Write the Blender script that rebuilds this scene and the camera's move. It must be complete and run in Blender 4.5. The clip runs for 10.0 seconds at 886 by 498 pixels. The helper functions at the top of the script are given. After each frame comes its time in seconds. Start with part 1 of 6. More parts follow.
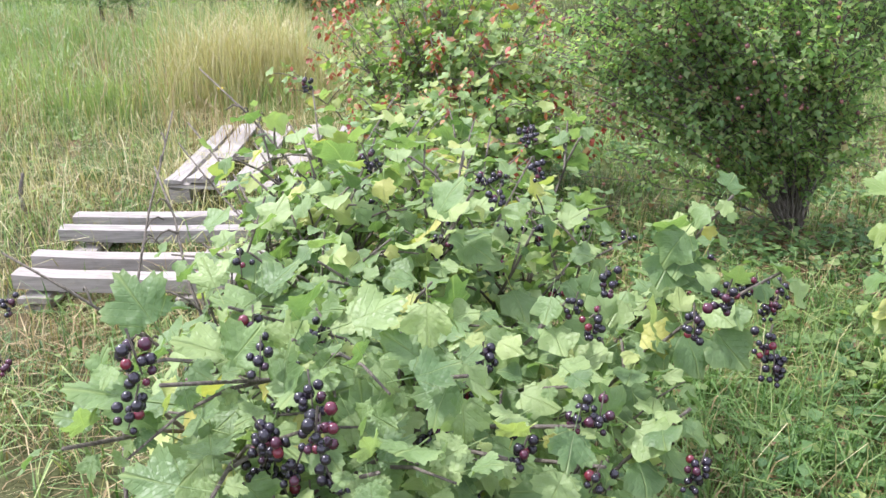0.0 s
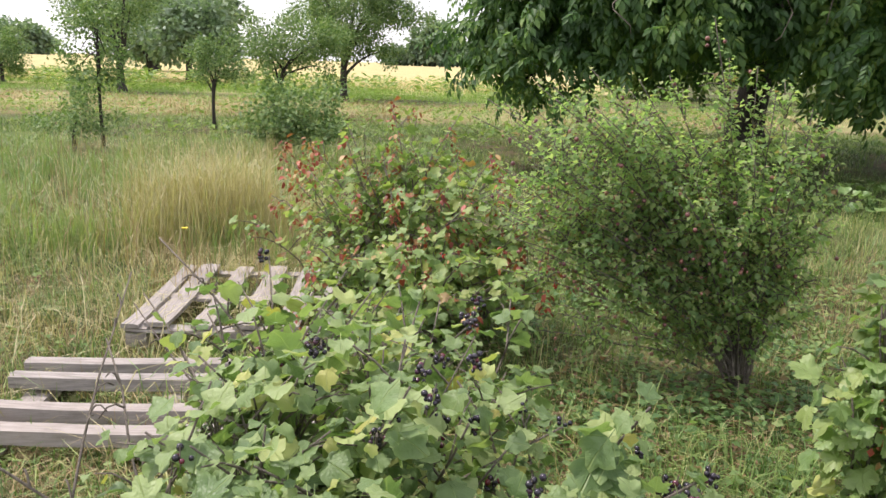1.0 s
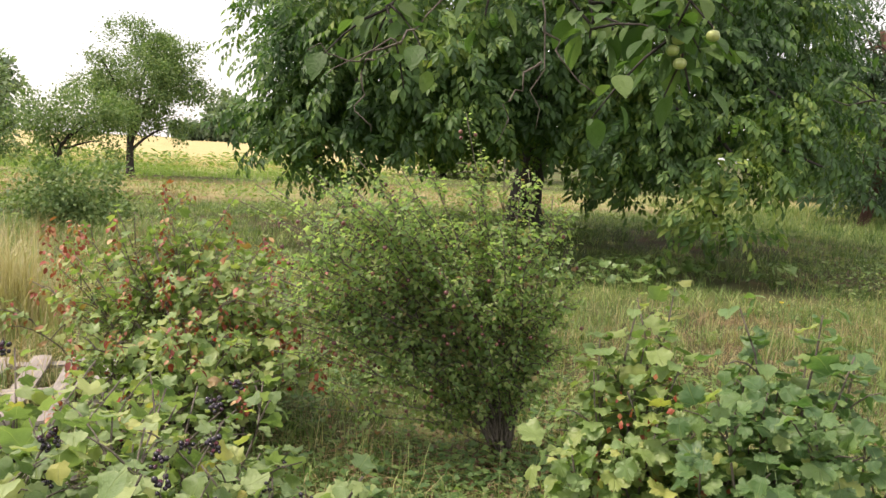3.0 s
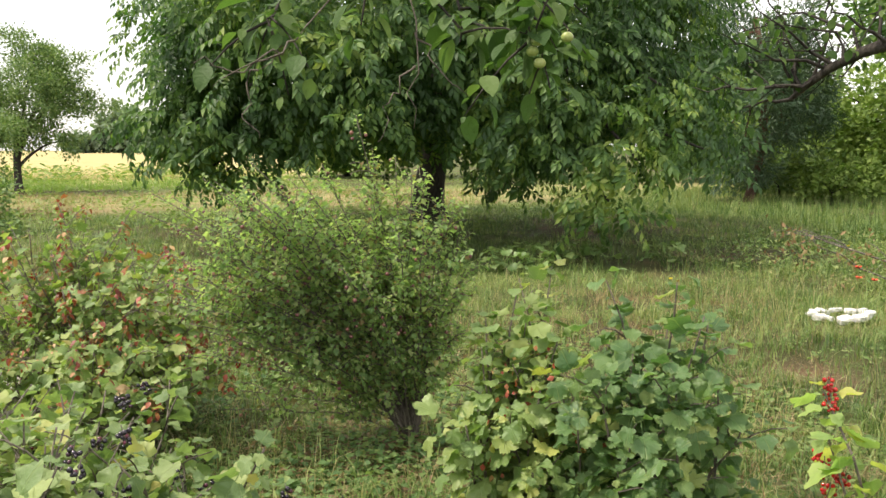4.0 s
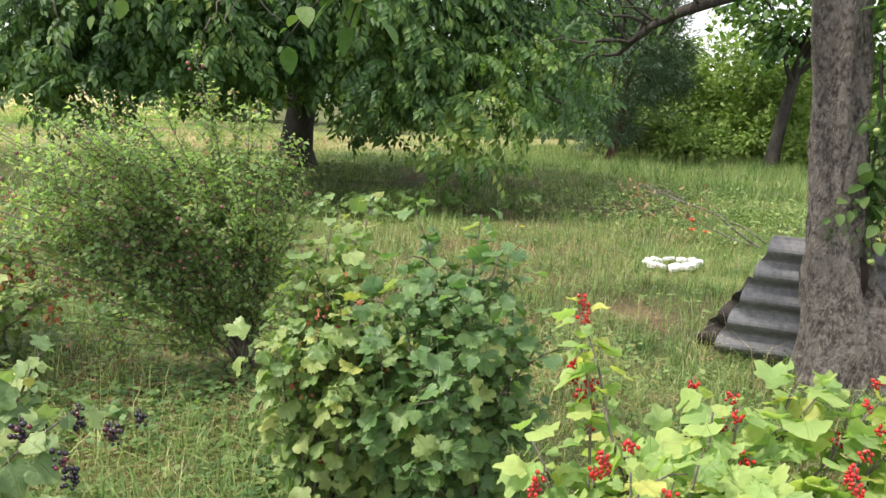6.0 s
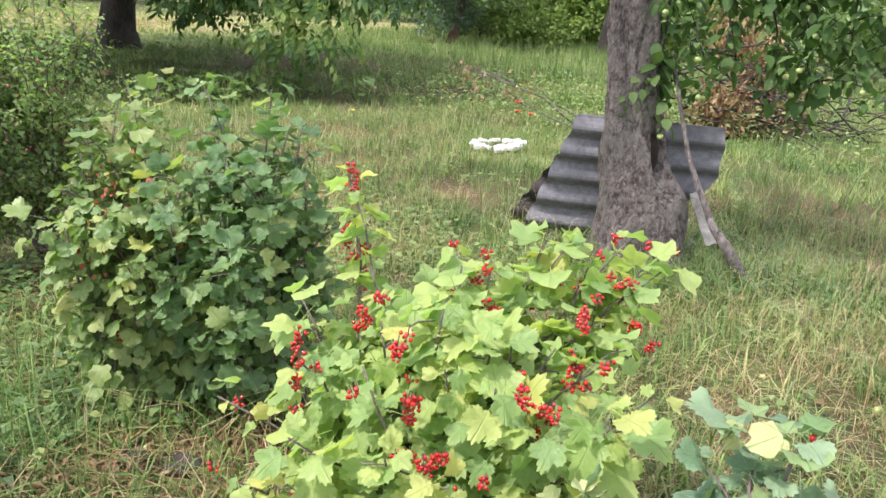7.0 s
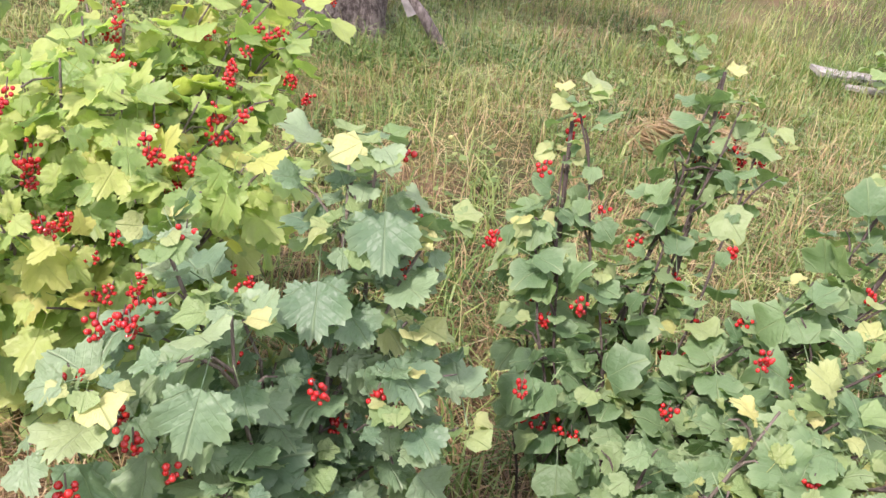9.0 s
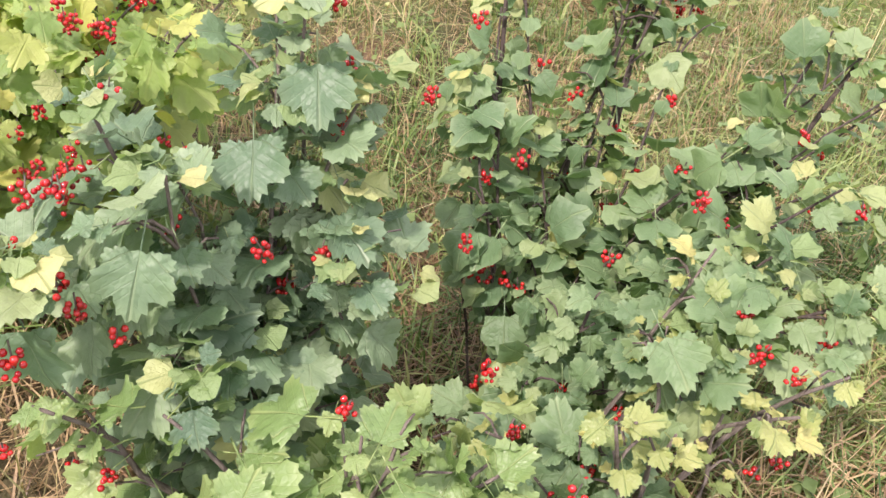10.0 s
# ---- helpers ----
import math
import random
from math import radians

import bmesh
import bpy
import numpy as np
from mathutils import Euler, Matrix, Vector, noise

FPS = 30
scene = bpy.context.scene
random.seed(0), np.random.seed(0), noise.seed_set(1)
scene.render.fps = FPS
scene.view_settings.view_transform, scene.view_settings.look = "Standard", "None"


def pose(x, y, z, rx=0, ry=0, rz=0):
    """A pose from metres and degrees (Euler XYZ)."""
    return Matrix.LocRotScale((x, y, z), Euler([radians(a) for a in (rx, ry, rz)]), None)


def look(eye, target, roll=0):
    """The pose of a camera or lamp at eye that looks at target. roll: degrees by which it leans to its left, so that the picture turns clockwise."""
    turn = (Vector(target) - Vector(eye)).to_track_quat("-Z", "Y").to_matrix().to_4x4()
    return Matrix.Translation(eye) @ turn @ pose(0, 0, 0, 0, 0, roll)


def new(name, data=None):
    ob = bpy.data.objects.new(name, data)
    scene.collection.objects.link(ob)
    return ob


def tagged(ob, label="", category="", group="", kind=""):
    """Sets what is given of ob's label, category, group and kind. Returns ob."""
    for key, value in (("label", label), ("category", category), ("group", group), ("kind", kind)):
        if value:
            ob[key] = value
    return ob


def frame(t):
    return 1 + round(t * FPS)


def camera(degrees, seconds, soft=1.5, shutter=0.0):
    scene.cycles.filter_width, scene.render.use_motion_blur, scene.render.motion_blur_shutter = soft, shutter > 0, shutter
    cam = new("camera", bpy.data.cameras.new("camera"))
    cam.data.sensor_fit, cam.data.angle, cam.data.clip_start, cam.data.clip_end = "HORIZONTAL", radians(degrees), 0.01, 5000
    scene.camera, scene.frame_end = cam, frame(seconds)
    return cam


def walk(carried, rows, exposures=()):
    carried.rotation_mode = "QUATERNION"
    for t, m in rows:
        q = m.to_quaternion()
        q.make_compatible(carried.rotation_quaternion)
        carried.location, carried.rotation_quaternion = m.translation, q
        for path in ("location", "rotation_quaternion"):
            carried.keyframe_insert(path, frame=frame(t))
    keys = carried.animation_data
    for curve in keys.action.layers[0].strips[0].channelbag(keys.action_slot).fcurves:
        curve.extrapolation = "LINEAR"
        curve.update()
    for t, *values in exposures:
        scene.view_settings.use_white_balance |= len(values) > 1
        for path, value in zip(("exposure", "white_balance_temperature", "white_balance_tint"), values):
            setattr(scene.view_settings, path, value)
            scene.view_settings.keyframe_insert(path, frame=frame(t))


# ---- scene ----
cam = camera(56.1, 10.0)
PATH = [
    (0, (0.792, 0.897, 1.297), (0.75, 2.762, 0.576), -0.0),
    (0.5, (0.828, 0.887, 1.419), (0.825, 2.811, 0.876), 0.9),
    (1, (0.837, 0.865, 1.44), (0.872, 2.816, 1.004), 1.8),
    (1.5, (0.84, 0.854, 1.446), (0.86, 2.812, 1.037), 1.7),
    (2, (0.87, 0.835, 1.446), (0.934, 2.795, 1.055), 2.0),
    (2.5, (0.92, 0.805, 1.46), (1.176, 2.759, 1.118), 2.7),
    (3, (0.954, 0.713, 1.493), (1.455, 2.635, 1.254), 2.8),
    (3.2, (0.958, 0.67, 1.513), (1.538, 2.573, 1.305), 2.5),
    (4.3, (0.959, 0.495, 1.483), (1.684, 2.34, 1.219), -0.3),
    (4.5, (0.944, 0.491, 1.474), (1.674, 2.331, 1.19), -0.2),
    (5, (0.94, 0.399, 1.487), (1.633, 2.254, 1.211), 1.2),
    (5.2, (0.936, 0.366, 1.481), (1.624, 2.223, 1.208), 1.5),
    (6.3, (1.15, 0.297, 1.447), (2.251, 1.917, 1.043), 3.2),
    (6.5, (1.165, 0.255, 1.447), (2.331, 1.818, 1.0), 3.5),
    (7, (1.196, 0.145, 1.435), (2.435, 1.601, 0.845), 3.8),
    (7.5, (1.233, 0.098, 1.411), (2.516, 1.456, 0.695), 4.1),
    (8, (1.245, 0.082, 1.4), (2.56, 1.337, 0.567), 3.7),
    (8.5, (1.297, 0.043, 1.367), (2.699, 1.18, 0.507), 4.7),
    (9, (1.324, -0.031, 1.355), (2.84, 0.831, 0.375), 7.3),
    (9.5, (1.341, -0.057, 1.343), (2.872, 0.663, 0.276), 7.3),
    (10, (1.317, -0.052, 1.319), (2.774, 0.603, 0.117), 7.4),
]
EXPOSURES = [(0.0, 1.13, 5900, 19), (0.5, 0.98, 5950, 20), (1.0, 0.62, 6550, 20), (2.5, 0.57, 6800, 22), (3.2, 0.6, 7250, 20), (4.4, 0.7, 7200, 10), (5.0, 0.73, 7150, 9), (7.0, 1.05, 6250, 22), (8.0, 1.1, 6350, 29), (10.0, 1.0, 6750, 34)]
walk(cam, [(t, look(eye, target, roll)) for t, eye, target, roll in PATH], EXPOSURES)

# ---- world, sun ----
SUN_AZ, SUN_EL = radians(285), radians(57)   # clockwise from +y, height
world = bpy.data.worlds.new("sky")
scene.world = world
world.use_nodes = True
wn, wl = world.node_tree.nodes, world.node_tree.links
wn.clear()
sky = wn.new("ShaderNodeTexSky")
sky.sky_type, sky.sun_disc = "NISHITA", False
sky.sun_elevation, sky.sun_rotation = SUN_EL, SUN_AZ
sky.air_density, sky.dust_density, sky.ozone_density = 1.0, 2.0, 1.0
# a thin bright cloud veil over the sky
wc = wn.new("ShaderNodeTexCoord")
wnoise = wn.new("ShaderNodeTexNoise")
wnoise.inputs["Scale"].default_value, wnoise.inputs["Detail"].default_value = 2.2, 5
wl.new(wc.outputs["Generated"], wnoise.inputs["Vector"])
wramp = wn.new("ShaderNodeValToRGB")
wramp.color_ramp.elements[0].position, wramp.color_ramp.elements[0].color = 0.3, (0.55, 0.55, 0.55, 1)
wramp.color_ramp.elements[1].position, wramp.color_ramp.elements[1].color = 0.65, (0.92, 0.92, 0.92, 1)
wl.new(wnoise.outputs["Fac"], wramp.inputs[0])
wmix = wn.new("ShaderNodeMix")
wmix.data_type = "RGBA"
wl.new(wramp.outputs[0], wmix.inputs[0])
wl.new(sky.outputs[0], wmix.inputs[6])
wmix.inputs[7].default_value = (7.2, 7.4, 7.7, 1)
wbg = wn.new("ShaderNodeBackground")
wbg.inputs["Strength"].default_value = 0.15
wout = wn.new("ShaderNodeOutputWorld")
wl.new(wmix.outputs[2], wbg.inputs[0])
wl.new(wbg.outputs[0], wout.inputs[0])
sun_dir = Vector((math.sin(SUN_AZ) * math.cos(SUN_EL), math.cos(SUN_AZ) * math.cos(SUN_EL), math.sin(SUN_EL)))
sun = new("sun", bpy.data.lights.new("sun", "SUN"))
sun.data.energy, sun.data.angle, sun.data.color = 3.0, radians(4.0), (1.0, 0.95, 0.87)
sun.matrix_world = look(sun_dir * 60, (0, 0, 0))

# ---- node helpers ----
rng = np.random.default_rng(7)


class Mat:
    """A node material under construction."""

    def __init__(self, name, rough=0.6, spec=0.4):
        self.m = bpy.data.materials.new(name)
        self.m.use_nodes = True
        self.t = self.m.node_tree
        self.b = self.t.nodes["Principled BSDF"]
        self.b.inputs["Roughness"].default_value = rough
        self.b.inputs["Specular IOR Level"].default_value = spec

    def n(self, kind, **kw):
        nd = self.t.nodes.new(kind)
        for k, v in kw.items():
            setattr(nd, k, v)
        return nd

    def l(self, a, b):
        self.t.links.new(a, b)

    def noise(self, scale, detail=4, vec=None, rough=0.55):
        nd = self.n("ShaderNodeTexNoise")
        nd.inputs["Scale"].default_value, nd.inputs["Detail"].default_value, nd.inputs["Roughness"].default_value = scale, detail, rough
        if vec:
            self.l(vec, nd.inputs["Vector"])
        return nd.outputs["Fac"]

    def ramp(self, fac, stops):
        nd = self.n("ShaderNodeValToRGB")
        el = nd.color_ramp.elements
        while len(el) < len(stops):
            el.new(0.5)
        for e, (p, c) in zip(el, stops):
            e.position, e.color = p, (*c, 1) if len(c) == 3 else c
        self.l(fac, nd.inputs[0])
        return nd.outputs[0]

    def math(self, op, a, b=0.0, clamp=False):
        nd = self.n("ShaderNodeMath", operation=op, use_clamp=clamp)
        for i, v in enumerate((a, b)):
            if isinstance(v, (int, float)):
                nd.inputs[i].default_value = v
            else:
                self.l(v, nd.inputs[i])
        return nd.outputs[0]

    def mix(self, fac, a, b, mode="MIX"):
        nd = self.n("ShaderNodeMix", data_type="RGBA", blend_type=mode)
        for i, v in ((0, fac), (6, a), (7, b)):
            if isinstance(v, (int, float)):
                nd.inputs[i].default_value = v
            elif isinstance(v, tuple):
                nd.inputs[i].default_value = (*v, 1)
            else:
                self.l(v, nd.inputs[i])
        return nd.outputs[2]

    def pos(self):
        return self.n("ShaderNodeNewGeometry").outputs["Position"]

    def obj(self):
        return self.n("ShaderNodeTexCoord").outputs["Object"]

    def rand(self):
        """A random value for each object and each loose piece of a mesh."""
        a = self.n("ShaderNodeObjectInfo").outputs["Random"]
        b = self.n("ShaderNodeNewGeometry").outputs["Random Per Island"]
        return self.math("FRACT", self.math("ADD", a, b))

    def bump(self, height, strength=0.4, dist=0.01):
        nd = self.n("ShaderNodeBump")
        nd.inputs["Strength"].default_value, nd.inputs["Distance"].default_value = strength, dist
        self.l(height, nd.inputs["Height"])
        self.l(nd.outputs[0], self.b.inputs["Normal"])

    def colour(self, c):
        self.l(c, self.b.inputs["Base Color"])
        return self.m


def leaf_mat(name, stops, trans=0.35, rough=0.42, spec=0.5, veins=7, vein_col=(0.34, 0.42, 0.16), vein=0.5, patch=0.0, patch_scale=0.9):
    """A leaf: a colour for each leaf, pale veins that fan out from the stalk with puckers between, light shining through.
    patch: how far the place in the meadow sways the colour."""
    k = Mat(name, rough, spec)
    r = k.rand()
    p = k.pos()
    if patch:
        r = k.math("ADD", k.math("MULTIPLY", r, 1 - 0.5 * patch), k.math("MULTIPLY", k.math("SUBTRACT", k.noise(patch_scale, 6, p, 0.68), 0.46), 3.0 * patch), True)
    c = k.ramp(r, stops)
    c = k.mix(k.math("MULTIPLY", k.noise(45, 3, p), 0.3), c, (0.02, 0.05, 0.012))
    relief = k.noise(90, 3, p)
    if veins:
        uv = k.n("ShaderNodeUVMap").outputs[0]
        sep = k.n("ShaderNodeSeparateXYZ")
        k.l(uv, sep.inputs[0])
        ang = k.math("ARCTAN2", k.math("SUBTRACT", sep.outputs[0], 0.5), k.math("ADD", sep.outputs[1], 0.02))
        wave = k.math("ABSOLUTE", k.math("SINE", k.math("MULTIPLY", ang, veins / 2)))
        main = k.math("SUBTRACT", 1.0, k.math("MULTIPLY", wave, 6.5), True)
        rib = k.math("SUBTRACT", sep.outputs[1], k.math("MULTIPLY", k.math("ABSOLUTE", k.math("SUBTRACT", sep.outputs[0], 0.5)), 0.85))
        side = k.math("SUBTRACT", 1.0, k.math("MULTIPLY", k.math("ABSOLUTE", k.math("SINE", k.math("MULTIPLY", rib, 21.0))), 3.2), True)
        line = k.math("MAXIMUM", main, k.math("MULTIPLY", side, 0.16))
        cell = k.n("ShaderNodeTexVoronoi", feature="DISTANCE_TO_EDGE")
        cell.inputs["Scale"].default_value = 8.5
        k.l(uv, cell.inputs["Vector"])
        pucker = k.math("MULTIPLY", cell.outputs["Distance"], 2.6, True)
        both = k.math("MAXIMUM", line, k.math("MULTIPLY", k.math("SUBTRACT", 1.0, k.math("MULTIPLY", pucker, 2.4), True), 0.05))
        c = k.mix(k.math("MULTIPLY", both, vein), c, vein_col)
        rim = k.math("SUBTRACT", k.math("POWER", k.math("ADD", k.math("POWER", k.math("SUBTRACT", sep.outputs[0], 0.5), 2.0), k.math("POWER", k.math("SUBTRACT", sep.outputs[1], 0.36), 2.0)), 0.5), 0.4)
        c = k.mix(k.math("MULTIPLY", rim, 1.1, True), c, vein_col)
        relief = k.math("ADD", k.math("ADD", k.math("MULTIPLY", relief, 0.1), k.math("MULTIPLY", k.noise(30, 3, p), 0.9)), k.math("SUBTRACT", k.math("MULTIPLY", pucker, 0.14), k.math("MULTIPLY", line, 0.6)))
    k.colour(c)
    k.bump(relief, 0.6, 0.0075)
    tr = k.n("ShaderNodeBsdfTranslucent")
    k.l(k.mix(1.0, c, (1.3, 1.5, 0.75), "MULTIPLY"), tr.inputs["Color"])
    mx = k.n("ShaderNodeMixShader")
    mx.inputs[0].default_value = trans
    k.l(k.b.outputs[0], mx.inputs[1])
    k.l(tr.outputs[0], mx.inputs[2])
    k.l(mx.outputs[0], k.t.nodes["Material Output"].inputs[0])
    return k.m


def bark_mat(name, a, b, scale=12, moss=None, bump=0.6, stretch=4.0):
    k = Mat(name, 0.85, 0.2)
    mp = k.n("ShaderNodeMapping")
    mp.inputs["Scale"].default_value = (stretch, stretch, 1.0)
    k.l(k.pos(), mp.inputs[0])
    f = k.noise(scale, 6, mp.outputs[0], 0.65)
    c = k.ramp(f, [(0.32, a), (0.68, b)])
    big = k.noise(5, 3, k.pos())
    c = k.mix(k.ramp(big, [(0.45, (0, 0, 0)), (0.7, (0.7, 0.7, 0.7))]), c, moss or a)
    k.bump(f, bump, 0.03)
    return k.colour(c)


# ---- materials ----
M_BLACK_LEAF = leaf_mat("blackcurrant_leaf", [(0.0, (0.11, 0.185, 0.07)), (0.45, (0.21, 0.305, 0.12)), (0.85, (0.35, 0.44, 0.185)), (0.95, (0.42, 0.47, 0.16)), (1.0, (0.54, 0.48, 0.13))], 0.33, spec=0.4, rough=0.45)
M_RED_LEAF = leaf_mat("red_leaved_currant_leaf", [(0.0, (0.15, 0.25, 0.075)), (0.5, (0.25, 0.36, 0.11)), (0.95, (0.40, 0.46, 0.15)), (0.98, (0.36, 0.14, 0.06)), (1.0, (0.30, 0.05, 0.03))], 0.35)
M_GOOSE_LEAF = leaf_mat("gooseberry_leaf", [(0.0, (0.16, 0.26, 0.10)), (0.55, (0.25, 0.36, 0.14)), (0.9, (0.36, 0.44, 0.19)), (0.95, (0.30, 0.24, 0.12)), (1.0, (0.24, 0.12, 0.06))], 0.46, spec=0.2, rough=0.6, veins=0)
M_BUSH_LEAF = leaf_mat("gooseberry_bush_leaf", [(0.0, (0.19, 0.31, 0.125)), (0.5, (0.295, 0.415, 0.17)), (0.9, (0.43, 0.5, 0.22)), (0.96, (0.34, 0.27, 0.14)), (1.0, (0.27, 0.16, 0.09))], 0.55, spec=0.35, rough=0.5, veins=0)
# two leaf tones hold the shaded and the sunlit side of the redcurrants
M_DARK_LEAF = leaf_mat("redcurrant_dark_leaf", [(0.0, (0.085, 0.175, 0.068)), (0.65, (0.15, 0.265, 0.095)), (0.92, (0.26, 0.37, 0.13)), (1.0, (0.4, 0.45, 0.15))], 0.38, spec=0.4)
M_LIGHT_LEAF = leaf_mat("redcurrant_light_leaf", [(0.0, (0.16, 0.265, 0.085)), (0.5, (0.235, 0.345, 0.115)), (0.9, (0.36, 0.43, 0.14)), (1.0, (0.5, 0.5, 0.14))], 0.36)
M_YELLOW_LEAF = leaf_mat("redcurrant_yellow_leaf", [(0.0, (0.24, 0.38, 0.135)), (0.5, (0.36, 0.49, 0.165)), (0.85, (0.47, 0.55, 0.18)), (1.0, (0.58, 0.57, 0.17))], 0.45, spec=0.3, vein=0.3, vein_col=(0.48, 0.54, 0.2))
M_BLUE_LEAF = leaf_mat("redcurrant_blue_leaf", [(0.0, (0.1, 0.19, 0.11)), (0.55, (0.175, 0.285, 0.155)), (0.9, (0.25, 0.355, 0.2)), (0.98, (0.32, 0.41, 0.2)), (1.0, (0.46, 0.48, 0.18))], 0.31, rough=0.45, spec=0.38, vein_col=(0.34, 0.44, 0.26), vein=0.42)
M_MOTTLED_LEAF = leaf_mat("redcurrant_mottled_leaf", [(0.0, (0.22, 0.31, 0.1)), (0.6, (0.36, 0.41, 0.14)), (1.0, (0.55, 0.53, 0.19))], 0.3, vein_col=(0.2, 0.32, 0.12), vein=0.6)
M_OPEN_LEAF = leaf_mat("redcurrant_open_leaf", [(0.0, (0.1, 0.19, 0.09)), (0.55, (0.165, 0.275, 0.125)), (0.9, (0.24, 0.345, 0.16)), (0.98, (0.32, 0.4, 0.17)), (1.0, (0.46, 0.48, 0.17))], 0.32, rough=0.48, spec=0.36, vein_col=(0.36, 0.46, 0.25), vein=0.5)
M_YOUNG_LEAF = leaf_mat("redcurrant_young_leaf", [(0.0, (0.17, 0.28, 0.11)), (0.6, (0.27, 0.37, 0.16)), (0.9, (0.42, 0.47, 0.2)), (1.0, (0.55, 0.54, 0.24))], 0.3, rough=0.5, spec=0.3, vein_col=(0.2, 0.31, 0.12), vein=0.5)
M_WALNUT_LEAF = leaf_mat("walnut_leaf", [(0.0, (0.036, 0.088, 0.028)), (0.4, (0.078, 0.165, 0.044)), (0.72, (0.165, 0.275, 0.06)), (1.0, (0.35, 0.44, 0.11))], 0.36, veins=0, spec=0.35, rough=0.45, patch=0.9, patch_scale=0.8)
M_APPLE_LEAF = leaf_mat("apple_leaf", [(0.0, (0.045, 0.1, 0.025)), (0.6, (0.09, 0.17, 0.045)), (1.0, (0.17, 0.25, 0.085))], 0.38, veins=0, spec=0.25, rough=0.5)
M_FRUIT_TREE_LEAF = leaf_mat("orchard_leaf", [(0.0, (0.10, 0.175, 0.065)), (0.6, (0.18, 0.275, 0.10)), (1.0, (0.3, 0.38, 0.15))], 0.26, veins=0, spec=0.2)
M_PINE_LEAF = leaf_mat("pine_needles", [(0.0, (0.06, 0.115, 0.065)), (1.0, (0.12, 0.195, 0.11))], 0.25, veins=0)
# pale bluish green: the haze of distance is put into the colour
M_HAZED_LEAF = leaf_mat("hazed_leaf", [(0.0, (0.135, 0.21, 0.13)), (1.0, (0.25, 0.325, 0.215))], 0.34, veins=0)
M_BRIGHT_LEAF = leaf_mat("bright_leaf", [(0.0, (0.12, 0.21, 0.05)), (1.0, (0.31, 0.41, 0.115))], 0.32, veins=0, spec=0.2)
M_RUSTY_LEAF = leaf_mat("rusty_leaf", [(0.0, (0.2, 0.03, 0.02)), (0.5, (0.34, 0.06, 0.03)), (0.75, (0.43, 0.18, 0.07)), (1.0, (0.52, 0.34, 0.15))], 0.2, veins=0)
M_PALE_LEAF = leaf_mat("redcurrant_pale_leaf", [(0.0, (0.14, 0.25, 0.08)), (0.7, (0.22, 0.34, 0.12)), (1.0, (0.3, 0.4, 0.14))], 0.3, vein_col=(0.4, 0.48, 0.2))
M_DRY_LEAF = leaf_mat("dry_leaf", [(0.0, (0.12, 0.07, 0.04)), (0.6, (0.24, 0.135, 0.07)), (1.0, (0.38, 0.25, 0.14))], 0.15, veins=0)
M_BROWN_LEAF = leaf_mat("brown_leaf", [(0.0, (0.15, 0.08, 0.045)), (0.55, (0.3, 0.18, 0.1)), (1.0, (0.5, 0.37, 0.22))], 0.2, veins=0, spec=0.1)
M_GRASS = leaf_mat("green_grass", [(0.0, (0.05, 0.11, 0.028)), (0.25, (0.125, 0.215, 0.058)), (0.55, (0.235, 0.33, 0.1)), (0.8, (0.38, 0.43, 0.16)), (1.0, (0.54, 0.47, 0.24))], 0.2, veins=0, spec=0.3, patch=0.7, patch_scale=1.4)
M_STRAW = leaf_mat("dry_grass", [(0.0, (0.15, 0.15, 0.055)), (0.3, (0.29, 0.19, 0.10)), (0.65, (0.46, 0.34, 0.18)), (1.0, (0.66, 0.54, 0.32))], 0.18, veins=0, spec=0.3, patch=0.6, patch_scale=1.6)
M_LUSH = leaf_mat("lush_grass", [(0.0, (0.1, 0.19, 0.05)), (0.7, (0.17, 0.29, 0.085)), (1.0, (0.28, 0.37, 0.14))], 0.3, veins=0)
M_TALL = leaf_mat("tall_grass_blade", [(0.0, (0.16, 0.25, 0.075)), (0.6, (0.27, 0.35, 0.12)), (1.0, (0.46, 0.42, 0.2))], 0.35, veins=0, patch=0.8, patch_scale=0.9)
M_FRESH = leaf_mat("fresh_grass", [(0.0, (0.14, 0.24, 0.05)), (0.6, (0.22, 0.35, 0.08)), (1.0, (0.33, 0.42, 0.14))], 0.35, veins=0, spec=0.15, patch=0.5, patch_scale=0.4)
M_GOLD = leaf_mat("ripe_grass", [(0.0, (0.36, 0.32, 0.13)), (0.6, (0.5, 0.43, 0.21)), (1.0, (0.64, 0.56, 0.34))], 0.25, veins=0)
M_STEM = bark_mat("currant_bark", (0.10, 0.085, 0.07), (0.24, 0.21, 0.17), 30)
M_DARK_STEM = bark_mat("gooseberry_bark", (0.05, 0.04, 0.035), (0.12, 0.10, 0.08), 30)


